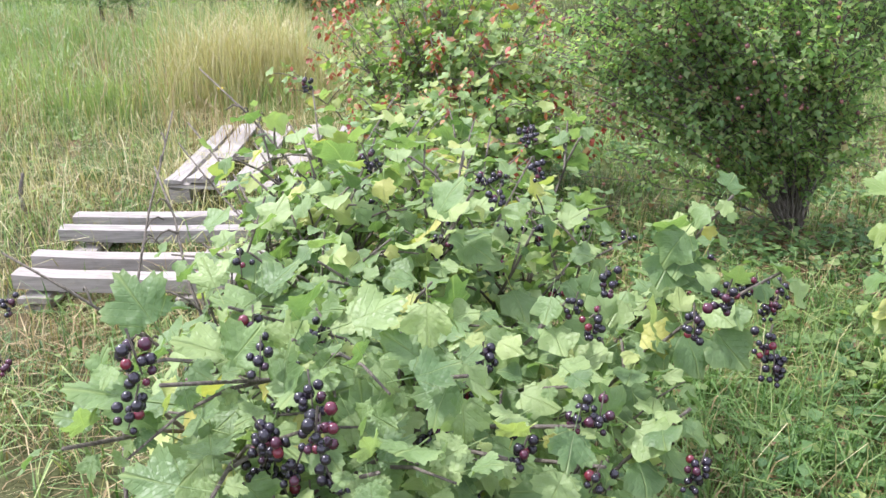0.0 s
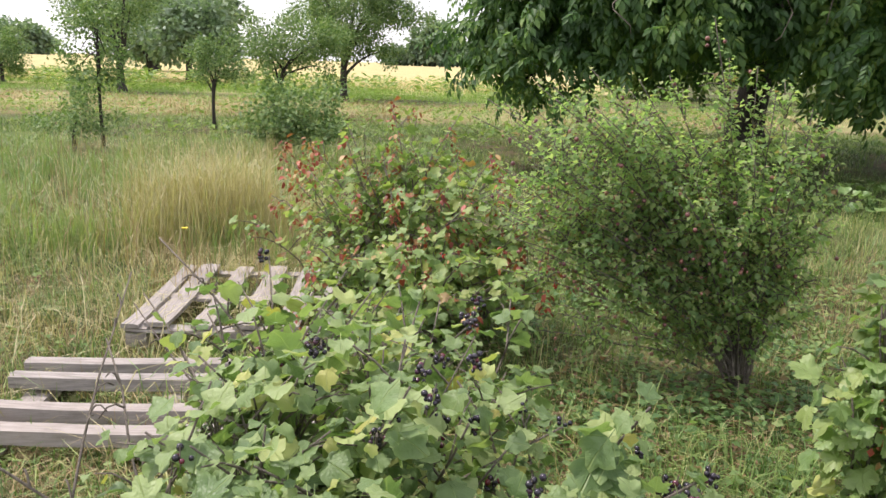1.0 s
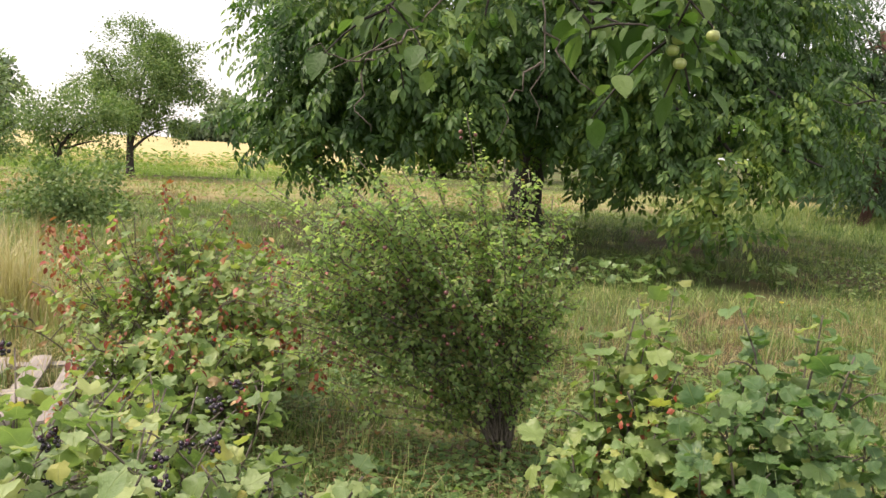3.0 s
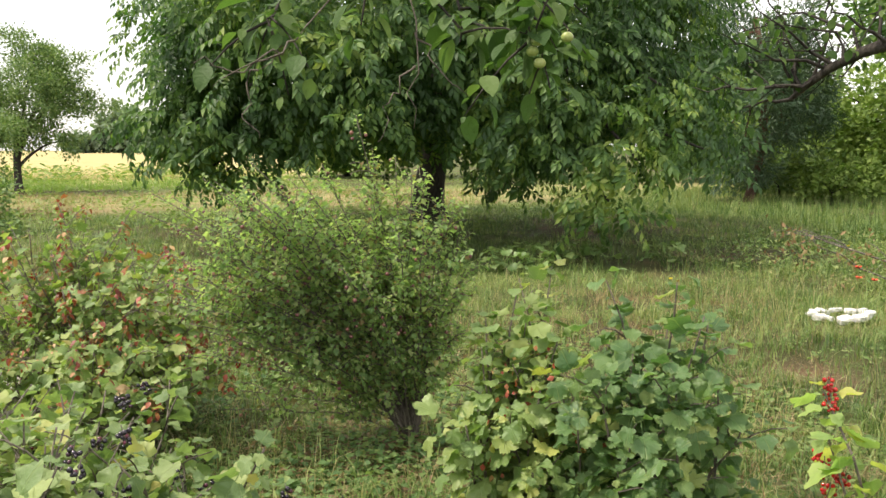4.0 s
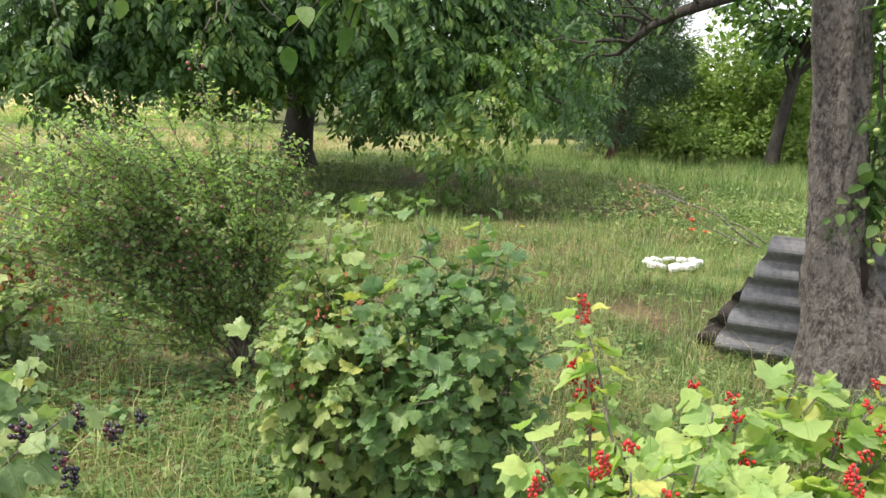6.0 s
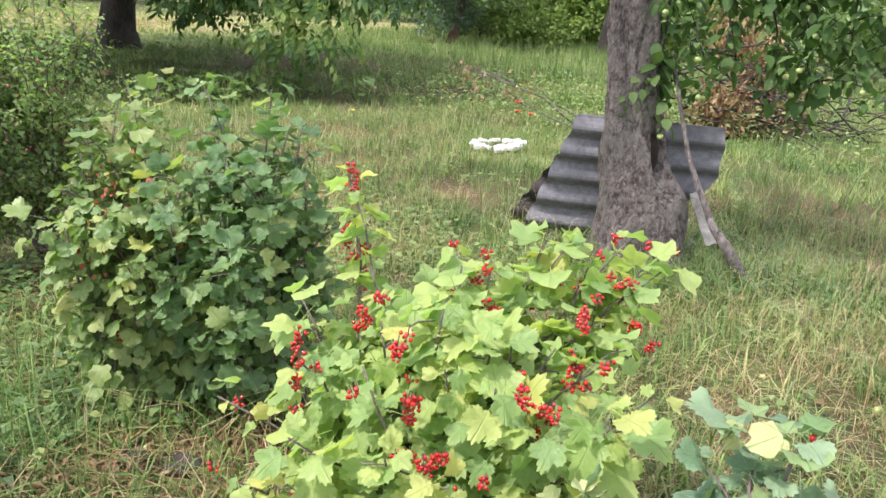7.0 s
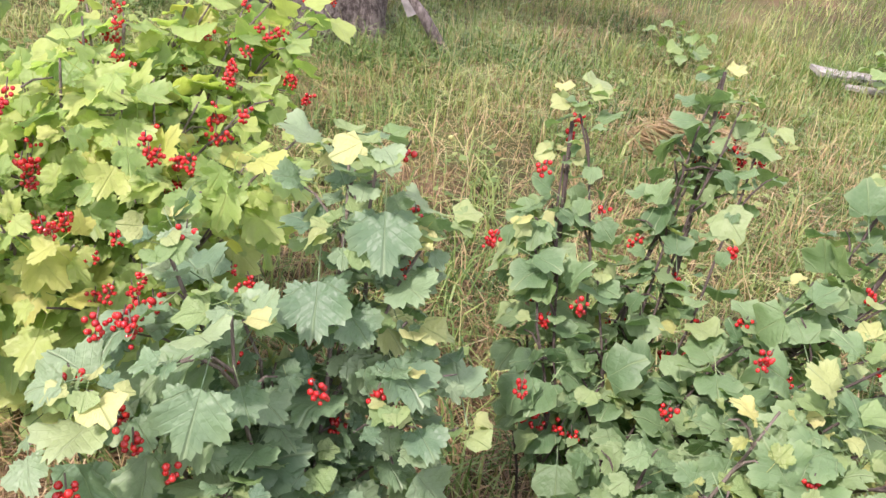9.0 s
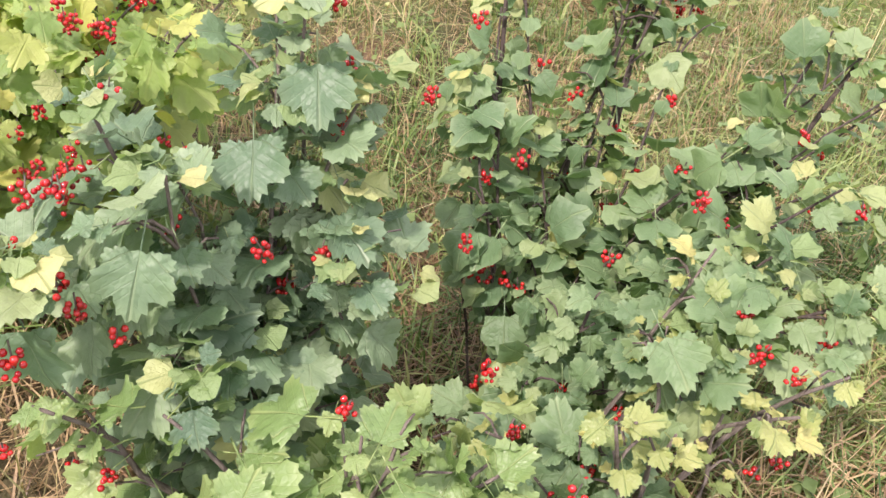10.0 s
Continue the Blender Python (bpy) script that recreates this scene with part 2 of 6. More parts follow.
def plate_bark():
    k = Mat("apple_bark", 0.9, 0.2)
    mp = k.n("ShaderNodeMapping")
    mp.inputs["Scale"].default_value = (1.0, 1.0, 0.5)
    wob = k.mix(0.16, k.pos(), k.n("ShaderNodeTexNoise").outputs["Color"], "ADD")
    k.l(wob, mp.inputs[0])
    vo = k.n("ShaderNodeTexVoronoi", feature="DISTANCE_TO_EDGE")
    vo.inputs["Scale"].default_value = 30
    k.l(mp.outputs[0], vo.inputs["Vector"])
    crack = k.ramp(vo.outputs[0], [(0.0, (0.55, 0.55, 0.55)), (0.22, (1, 1, 1))])
    mq = k.n("ShaderNodeMapping")
    mq.inputs["Scale"].default_value = (1.0, 1.0, 0.62)
    k.l(k.pos(), mq.inputs[0])
    f = k.noise(38, 8, mq.outputs[0], 0.72)
    c = k.ramp(f, [(0.38, (0.07, 0.059, 0.052)), (0.5, (0.18, 0.155, 0.138)), (0.6, (0.34, 0.305, 0.27))])
    c = k.mix(k.math("MULTIPLY", k.math("SUBTRACT", 1.0, crack, True), k.noise(9, 3, k.pos())), c, (0.06, 0.048, 0.04))
    c = k.mix(k.ramp(k.noise(11, 6, k.pos(), 0.7), [(0.48, (0, 0, 0)), (0.56, (0.6, 0.6, 0.6))]), c, (0.29, 0.265, 0.23))
    k.bump(k.math("ADD", k.math("MULTIPLY", f, 1.6), k.math("MULTIPLY", crack, 0.7)), 1.0, 0.035)
    return k.colour(c)


M_BARK = plate_bark()
# dark bark, lowered further to hold the shade of a backlit limb
M_DARK_BARK = bark_mat("dark_bark_and_shade", (0.03, 0.027, 0.024), (0.085, 0.075, 0.065), 8, None, 0.8)
M_PINE_BARK = bark_mat("pine_bark", (0.09, 0.05, 0.04), (0.2, 0.11, 0.08), 8)


def berry_mat(name, stops, rough, sss):
    k = Mat(name, rough, 0.6)
    k.colour(k.ramp(k.rand(), stops))
    k.b.inputs["Subsurface Weight"].default_value = sss
    k.b.inputs["Subsurface Radius"].default_value = (0.01, 0.002, 0.002)
    return k.m


M_BLACK_BERRY = berry_mat("blackcurrant_skin", [(0.0, (0.012, 0.010, 0.016)), (0.72, (0.02, 0.014, 0.025)), (0.9, (0.07, 0.012, 0.03)), (1.0, (0.15, 0.018, 0.03))], 0.25, 0.0)
M_RED_BERRY = berry_mat("redcurrant_skin", [(0.0, (0.3, 0.008, 0.01)), (1.0, (0.52, 0.022, 0.018))], 0.15, 0.12)
M_APPLE = berry_mat("apple_skin", [(0.0, (0.25, 0.33, 0.09)), (1.0, (0.36, 0.41, 0.14))], 0.35, 0.05)
M_GOOSE_BERRY = berry_mat("gooseberry_skin", [(0.0, (0.12, 0.04, 0.045)), (0.7, (0.2, 0.075, 0.06)), (1.0, (0.3, 0.16, 0.1))], 0.4, 0.0)


def ground_mat():
    k = Mat("meadow_soil", 0.95, 0.1)
    p = k.pos()
    c = k.ramp(k.noise(1.1, 6, p, 0.65), [(0.32, (0.035, 0.05, 0.016)), (0.5, (0.075, 0.07, 0.033)), (0.68, (0.19, 0.115, 0.07))])
    c = k.mix(k.math("MULTIPLY", k.noise(40, 4, p), 0.6), c, (0.07, 0.06, 0.035))
    sep = k.n("ShaderNodeSeparateXYZ")
    k.l(p, sep.inputs[0])
    # ripe field beyond the orchard, meadow green in strips before it
    edge = k.math("ADD", sep.outputs[1], k.math("MULTIPLY", k.noise(0.16, 5, p, 0.65), 20.0))
    c = k.mix(k.ramp(k.noise(0.25, 4, p), [(0.42, (0, 0, 0)), (0.6, (0.75, 0.75, 0.75))]), c, (0.1, 0.15, 0.04))
    edge = k.math("SUBTRACT", edge, k.math("MULTIPLY", k.math("MAXIMUM", k.math("SUBTRACT", sep.outputs[0], 9.0), 0.0), 4.0))
    strip = k.math("ADD", sep.outputs[1], k.math("MULTIPLY", k.noise(0.3, 3, p), 6.0))
    mown = k.math("MULTIPLY", k.math("MULTIPLY", k.math("SUBTRACT", strip, 23.0), 0.3, True), k.math("SUBTRACT", 0.85, k.math("MULTIPLY", k.math("SUBTRACT", strip, 33.0), 0.3, True), True))
    c = k.mix(mown, c, k.ramp(k.noise(0.7, 4, p), [(0.35, (0.2, 0.21, 0.08)), (0.65, (0.36, 0.3, 0.15))]))
    far = k.math("MULTIPLY", k.math("SUBTRACT", edge, 43.0), 0.12, True)
    c = k.mix(far, c, k.ramp(k.noise(0.4, 4, p), [(0.3, (0.36, 0.31, 0.13)), (0.7, (0.5, 0.42, 0.22))]))
    k.bump(k.noise(25, 5, p), 0.8, 0.03)
    return k.colour(c)


M_GROUND = ground_mat()


def wood_mat():
    k = Mat("weathered_pallet_wood", 0.85, 0.2)
    mp = k.n("ShaderNodeMapping")
    mp.inputs["Scale"].default_value = (3.0, 45.0, 45.0)
    k.l(k.obj(), mp.inputs[0])
    f = k.noise(2.0, 6, mp.outputs[0], 0.7)
    c = k.ramp(f, [(0.3, (0.17, 0.155, 0.14)), (0.55, (0.32, 0.295, 0.27)), (0.75, (0.43, 0.40, 0.365))])
    c = k.mix(k.math("MULTIPLY", k.rand(), 0.35), c, (0.36, 0.31, 0.27))
    c = k.mix(k.ramp(k.noise(9, 4, k.obj()), [(0.55, (0, 0, 0)), (0.75, (0.6, 0.6, 0.6))]), c, (0.2, 0.18, 0.15))
    k.bump(f, 0.5, 0.006)
    return k.colour(c)


M_WOOD = wood_mat()


def grey_mat(name, a, b, scale, rough=0.9):
    k = Mat(name, rough, 0.2)
    f = k.noise(scale, 6, k.obj(), 0.65)
    c = k.ramp(f, [(0.3, a), (0.7, b)])
    c = k.mix(k.ramp(k.noise(scale * 0.15, 4, k.obj()), [(0.45, (0, 0, 0)), (0.7, (0.6, 0.6, 0.6))]), c, a)
    k.bump(f, 0.3, 0.01)
    return k.colour(c)


M_SHEET = grey_mat("fibre_cement", (0.13, 0.13, 0.135), (0.25, 0.25, 0.255), 30)
M_WHITE = grey_mat("whitewashed_stone", (0.62, 0.62, 0.60), (0.82, 0.82, 0.80), 20)
M_POLE = bark_mat("grey_pole", (0.06, 0.047, 0.04), (0.3, 0.27, 0.245), 22, None, 0.8, 2.0)
M_HOLLOW = grey_mat("hollow_shade", (0.012, 0.009, 0.007), (0.05, 0.035, 0.025), 24)
# dark grey for the second sheet's painted shade and for bare soil
M_DARK = grey_mat("shaded_sheet_and_soil", (0.035, 0.03, 0.028), (0.09, 0.08, 0.07), 20)
M_POPPY = berry_mat("poppy_petal", [(0.0, (0.6, 0.05, 0.02)), (1.0, (0.7, 0.12, 0.04))], 0.6, 0.0)
M_YELLOW = berry_mat("yellow_petal", [(0.0, (0.75, 0.6, 0.02)), (1.0, (0.8, 0.66, 0.05))], 0.6, 0.0)
M_WEATHERED = grey_mat("weathered_board", (0.17, 0.165, 0.15), (0.4, 0.385, 0.36), 20)


# ---- geometry helpers ----
def mesh_np(name, v, f, mat, uv=None, smooth=True):
    """A mesh of triangles from arrays."""
    me = bpy.data.meshes.new(name)
    v, f = np.asarray(v, np.float32), np.asarray(f, np.int32)
    me.vertices.add(len(v))
    me.vertices.foreach_set("co", v.ravel())
    me.loops.add(f.size)
    me.loops.foreach_set("vertex_index", f.ravel())
    me.polygons.add(len(f))
    me.polygons.foreach_set("loop_start", np.arange(0, f.size, 3, dtype=np.int32))
    if uv is not None:
        layer = me.uv_layers.new(name="UVMap")
        layer.data.foreach_set("uv", np.asarray(uv, np.float32)[f.ravel()].ravel())
    me.update(calc_edges=True)
    me.polygons.foreach_set("use_smooth", np.full(len(f), smooth))
    me.materials.append(mat)
    return me


def part(name, data, parent, label="", kind="", at=None):
    """Links a mesh as one part under its thing."""
    ob = new(name, data)
    ob.parent = parent
    if at is not None:
        ob.matrix_basis = at
    if label or kind:
        tagged(ob, label, kind=kind)
    return ob


def unit(a):
    return a / np.maximum(np.linalg.norm(a, axis=-1, keepdims=True), 1e-9)


def frames(ahead, up):
    """Turn matrices, one a row: the local y points ahead, the local z as near to up as it can."""
    y = unit(np.asarray(ahead, float))
    x = unit(np.cross(y, np.asarray(up, float)))
    z = np.cross(x, y)
    return np.stack([x, y, z], axis=-1)


def scatter(template, turn, place, size):
    """Copies of a template (verts, faces, uv) as one set of arrays."""
    tv, tf, tu = template
    n = len(place)
    v = np.einsum("nij,vj->nvi", turn, tv) * np.asarray(size).reshape(-1, 1, 1) + np.asarray(place)[:, None, :]
    f = tf[None] + (np.arange(n) * len(tv))[:, None, None]
    return v.reshape(-1, 3), f.reshape(-1, 3), np.tile(tu, (n, 1))


def joined(parts):
    v, f, u, k = [], [], [], 0
    for a, b, c in parts:
        v.append(a), f.append(b + k), u.append(c)
        k += len(a)
    return np.concatenate(v), np.concatenate(f), np.concatenate(u)


def tube(pts, radii, sides=6):
    """A tapered tube along points, with a closed tip."""
    pts, radii = np.asarray(pts, float), np.asarray(radii, float)
    tan = unit(np.gradient(pts, axis=0))
    side = unit(np.cross(tan, np.where(np.abs(tan[:, 2:3]) < 0.95, [[0, 0, 1.0]], [[1.0, 0, 0]])))
    other = np.cross(tan, side)
    a = np.linspace(0, 2 * np.pi, sides, endpoint=False)
    ring = np.cos(a)[None, :, None] * side[:, None] + np.sin(a)[None, :, None] * other[:, None]
    v = (pts[:, None] + ring * radii[:, None, None]).reshape(-1, 3)
    f = []
    for i in range(len(pts) - 1):
        for j in range(sides):
            p, q = i * sides + j, i * sides + (j + 1) % sides
            f += [(p, q, q + sides), (p, q + sides, p + sides)]
    v = np.vstack([v, pts[-1:]])
    f += [((len(pts) - 1) * sides + j, (len(pts) - 1) * sides + (j + 1) % sides, len(v) - 1) for j in range(sides)]
    return v, np.array(f), np.zeros((len(v), 2))


def curve(a, b, bow, n=9, wobble=0.0):
    """Points from a to b, bowed sideways by the vector bow."""
    s = np.linspace(0, 1, n)[:, None]
    p = np.asarray(a) * (1 - s) + np.asarray(b) * s + np.asarray(bow) * 4 * s * (1 - s)
    if wobble:
        w = rng.normal(0, wobble, p.shape)
        w[0] = w[-1] = 0
        p = p + w
    return p


def along(pts, s):
    """Points and directions at the shares s of a polyline."""
    k = np.asarray(s) * (len(pts) - 1)
    i = np.minimum(k.astype(int), len(pts) - 2)
    w = (k - i)[:, None]
    return pts[i] * (1 - w) + pts[i + 1] * w, unit(pts[i + 1] - pts[i])


# ---- leaf templates: the stalk's end at the origin, the blade along +y, 1 long ----
def lobed_leaf(lobes, teeth, seed, n=30, stalk=0.5):
    """A palmate currant leaf with lobes and teeth, cupped and crinkled."""
    r = np.random.default_rng(seed)
    ang = np.linspace(-2.8, 2.8, n)                         # 0 is the tip
    tip, low, deep = lobes
    off = np.abs(ang)
    env = np.interp(off, [0, 0.32, 0.85, 1.12, 1.45, 2.1, 2.45, 2.8], [tip, 0.92, 0.88, 0.97, 0.84, low, 0.62, 0.46])
    wide = max(0.16, 3.4 / n)
    env = env - deep * np.exp(-((off - 0.58) / wide) ** 2) - 0.7 * deep * np.exp(-((off - 1.66) / wide) ** 2)
    env = env * (1 + teeth * np.where(np.arange(n) % 2, 1, -1) * r.uniform(0.6, 1.4, n)) * (1 + r.normal(0, 0.02, n))
    mid = np.array([0.0, 0.36])
    edge = mid + np.stack([np.sin(ang), np.cos(ang)], 1) * env[:, None] * 0.64
    m = n // 2
    inner = mid + (0.5 * (edge[0:2 * m:2] + edge[1:2 * m:2]) - mid) * 0.55
    flat = np.vstack([[[0.0, 0.06]], [mid], edge, inner])
    x, y = flat[:, 0], flat[:, 1]
    rad = np.hypot(x, y - 0.36)
    th = np.arctan2(x, y - 0.05)
    fold, cup, curl = r.uniform(0.08, 0.3), r.uniform(-0.1, 0.3), r.uniform(0.1, 0.45)
    z = fold * np.abs(x) - curl * np.maximum(y - 0.15, 0) ** 2 - cup * rad ** 2
    z = z + 0.13 * rad * np.cos(th * 7 + r.uniform(-0.4, 0.4)) + 0.06 * np.sin(y * 9 + x * 4 + r.uniform(0, 6)) * rad + r.normal(0, 0.012, len(x))
    f = []
    e, q = 2, 2 + n
    for i in range(m):
        f += [(q + i, e + 2 * i, e + 2 * i + 1)]
        if i + 1 < m:
            f += [(q + i, e + 2 * i + 1, q + i + 1), (q + i + 1, e + 2 * i + 1, e + 2 * i + 2), (1, q + i, q + i + 1)]
    f += [(0, q, 1), (0, 1, q + m - 1), (0, e, q), (0, q + m - 1, e + 2 * m - 1)]
    v = np.column_stack([x, y, z])
    # stalk: a thin three-sided rod
    k = len(v)
    w = 0.012
    rod = np.array([[-w, 0.06, 0], [w, 0.06, 0], [0, 0.06, -2 * w], [-w, -stalk, 0.10], [w, -stalk, 0.10], [0, -stalk, 0.10 - 2 * w]])
    if n < 30:                                              # far leaves: a flat stalk
        rod = rod[[0, 1, 3, 4]]
        f += [(k, k + 2, k + 3), (k, k + 3, k + 1)]
    else:
        f += [(k, k + 3, k + 4), (k, k + 4, k + 1), (k + 1, k + 4, k + 5), (k + 1, k + 5, k + 2), (k + 2, k + 5, k + 3), (k + 2, k + 3, k)]
    v = np.vstack([v, rod])
    return v, np.array(f)[:, ::-1], np.column_stack([v[:, 0] + 0.5, v[:, 1]])


LOBES = (1.0, 0.8, 0.23)     # reach of the middle lobe, of the lowest lobes, depth of the notches
SHARP = (1.12, 0.74, 0.26)
LEAF_FINE = [lobed_leaf(LOBES, 0.055, s, 50) for s in (1, 2, 3, 4, 12)]
LEAF_SHARP = [lobed_leaf(SHARP, 0.06, s, 48) for s in (5, 6, 7, 8, 13)]
LEAF_PLAIN = [lobed_leaf((1.14, 0.76, 0.36), 0.0, s, 14) for s in (9, 10, 11)]
LEAF_ROUND = [lobed_leaf(LOBES, 0.045, s, 18) for s in (14, 15, 16, 17)]
LEAF_POINTED = [lobed_leaf(SHARP, 0.05, s, 20) for s in (18, 19, 20, 21)]


def oval_leaf(width, rows=3, fold=0.25, droop=0.25):
    """A pointed oval leaf, folded along its midrib."""
    ys = np.linspace(0, 1, rows + 2)
    w = width * np.sin(np.pi * ys ** 0.85) ** 0.8
    v, f = [(0, 0, 0)], []
    for y, k in zip(ys[1:-1], w[1:-1]):
        z = -droop * y * y
        v += [(-k, y, z + fold * k), (0, y, z), (k, y, z + fold * k)]
    v.append((0, 1, -droop))
    f += [(0, 2, 1), (0, 3, 2)]
    for i in range(rows - 1):
        a = 1 + 3 * i
        f += [(a, a + 1, a + 4), (a, a + 4, a + 3), (a + 1, a + 2, a + 5), (a + 1, a + 5, a + 4)]
    a = 1 + 3 * (rows - 1)
    f += [(a, a + 1, len(v) - 1), (a + 1, a + 2, len(v) - 1)]
    v = np.array(v, float)
    return v, np.array(f), np.column_stack([v[:, 0] + 0.5, v[:, 1]])


OVAL = oval_leaf(0.3)
SMALL = oval_leaf(0.4, 1, 0.2)


def plain_leaf(width):
    """A pointed leaf of two halves."""
    v = np.array([(0, 0, 0), (-width, 0.5, 0.25 * width), (width, 0.5, 0.25 * width), (0, 1, -0.12)], float)
    return v, np.array([(0, 3, 1), (0, 2, 3)]), np.column_stack([v[:, 0] + 0.5, v[:, 1]])


def small_lobed():
    """A small leaf of three lobes, folded along its midrib."""
    v = np.array([(0, 0, 0), (-0.48, 0.5, 0.14), (-0.22, 0.62, 0.05), (0, 1, -0.12), (0.22, 0.62, 0.05), (0.48, 0.5, 0.14)], float)
    return v, np.array([(0, 2, 1), (0, 3, 2), (0, 4, 3), (0, 5, 4)]), np.column_stack([v[:, 0] + 0.5, v[:, 1]])


LEAFLET = (np.array([(0, 0, 0), (-0.25, 0.5, 0.06), (0.25, 0.5, 0.06), (0, 1.0, -0.2)], float), np.array([(0, 3, 1), (0, 2, 3)]), np.array([(0.5, 0), (0.2, 0.5), (0.8, 0.5), (0.5, 1)]))


def walnut_spray():
    """A hanging compound leaf: seven leaflets on a rib, 1 long."""
    out = []
    for y, side in ((0.3, -1), (0.36, 1), (0.58, -1), (0.64, 1), (0.84, -1), (0.88, 1), (0.95, 0)):
        d = np.array([[side * 0.62, 0.6, -0.5]])
        out.append(scatter(LEAFLET, frames(d, [[0.2 * side, 0.2, 1]]), np.array([[0, y, -0.3 * y * y]]), [0.36 if side else 0.42]))
    rib = np.array([(-0.012, 0, 0), (0.012, 0, 0), (0, 1.0, -0.3)])
    out.append((rib, np.array([(0, 1, 2)]), np.tile([0.5, 0.5], (3, 1))))
    return joined(out)


WALNUT = walnut_spray()


def ball(seg=8, rows=5):
    v, f = [(0, 0, 1)], []
    for i in range(1, rows):
        a = np.pi * i / rows
        v += [(np.sin(a) * np.cos(b), np.sin(a) * np.sin(b), np.cos(a)) for b in np.linspace(0, 2 * np.pi, seg, endpoint=False)]
    v.append((0, 0, -1))
    f += [(0, 1 + j, 1 + (j + 1) % seg) for j in range(seg)]
    for i in range(rows - 2):
        for j in range(seg):
            p, q = 1 + i * seg + j, 1 + i * seg + (j + 1) % seg
            f += [(p, p + seg, q + seg), (p, q + seg, q)]
    b = 1 + (rows - 2) * seg
    f += [(len(v) - 1, b + (j + 1) % seg, b + j) for j in range(seg)]
    v = np.array(v, float)
    return v, np.array(f), np.zeros((len(v), 2))


BALL = ball(7, 4)


def cluster(count, radius, length, seed):
    """Places and sizes of berries on a hanging strig, which starts at the origin."""
    r = np.random.default_rng(seed)
    s = np.linspace(0.1, 1, count)
    a = np.arange(count) * 2.4 + r.uniform(0, 6)
    off = radius * r.uniform(0.95, 2.7, count) * (1.15 - 0.4 * s)
    place = np.column_stack([np.cos(a) * off, np.sin(a) * off, -s * length * 0.72]) + r.normal(0, radius * 0.45, (count, 3))
    return place, radius * r.uniform(0.8, 1.15, count) * (1.1 - 0.3 * s)


# ---- ground ----
def ground_sheet():
    ring = np.concatenate([np.linspace(0, 12, 40), np.geomspace(12.6, 900, 34)])
    turn = np.linspace(0, 2 * np.pi, 96, endpoint=False)
    v, f = [(0, 0, 0)], []
    for r in ring[1:]:
        for a in turn:
            x, y = 3 + r * np.cos(a), 4 + r * np.sin(a)
            z = 0.035 * noise.noise((x * 0.6, y * 0.6, 0)) + 0.012 * noise.noise((x * 3, y * 3, 4))
            v.append((x, y, z * min(1, 30 / r)))
    v[0] = (3, 4, 0)
    n = len(turn)
    f += [(0, 1 + j, 1 + (j + 1) % n) for j in range(n)]
    for i in range(len(ring) - 2):
        for j in range(n):
            p, q = 1 + i * n + j, 1 + i * n + (j + 1) % n
            f += [(p, p + n, q + n), (p, q + n, q)]
    return tagged(new("ground", mesh_np("ground", v, f, M_GROUND)), "flat meadow ground with dry and green patches", "ground", kind="structure")


ground_sheet()


# ---- bushes ----
def leaves_on(pts, start, gap, size, stalk_up=0.35, r=rng, centre=None):
    """Places, ways and sizes of leaves along a shoot; with a centre they turn their faces away from it."""
    length = np.linalg.norm(np.diff(pts, axis=0), axis=1).sum()
    n = max(2, int(length * (1 - start) / gap))
    s = np.linspace(start, 1, n)
    p, tan = along(pts, s)
    a = np.arange(n) * 2.399 + r.uniform(0, 6.3)
    side = unit(np.cross(tan, [[0.31, 0.2, 0.93]]))
    other = np.cross(tan, side)
    out = np.cos(a)[:, None] * side + np.sin(a)[:, None] * other
    way = unit(out + tan * 0.5 + [[0, 0, stalk_up]])
    sz = size * (0.42 + 0.9 * r.uniform(0, 1, n) ** 1.7) * np.where(s > 0.93, 0.8, 1.0)
    if centre is None:
        blade = unit(out * 1.0 + tan * 0.2 + r.normal(0, 0.25, (n, 3)) + [[0, 0, -0.2]])
        up = unit(r.normal(0, 0.32, (n, 3)) + [[0, 0, 1.15]] + out * 0.3)
    else:
        away = unit((p - centre) * [1, 1, 0.6])
        blade = unit(out * 0.75 + away * 0.35 + r.normal(0, 0.3, (n, 3)) + [[0, 0, -0.42]])
        up = unit(out * 0.4 + away * 0.65 + r.normal(0, 0.42, (n, 3)) + [[-0.3, 0.05, 1.25]])
    return p + way * (sz * 0.55)[:, None], blade, up, sz


def dome(base, rx, ry, height, n, low=0.35, turn=0.0, rough=0.11):
    """Tips of n shoots under a dome."""
    k = np.arange(n) + 0.5
    rad = np.sqrt(k / n)
    a = k * 2.399 + turn
    h = height * (1 - (1 - low) * rad ** 2.2) * rng.uniform(1 - 1.3 * rough, 1 + 0.75 * rough, n)
    return np.column_stack([base[0] + rx * rad * np.cos(a), base[1] + ry * rad * np.sin(a), h])


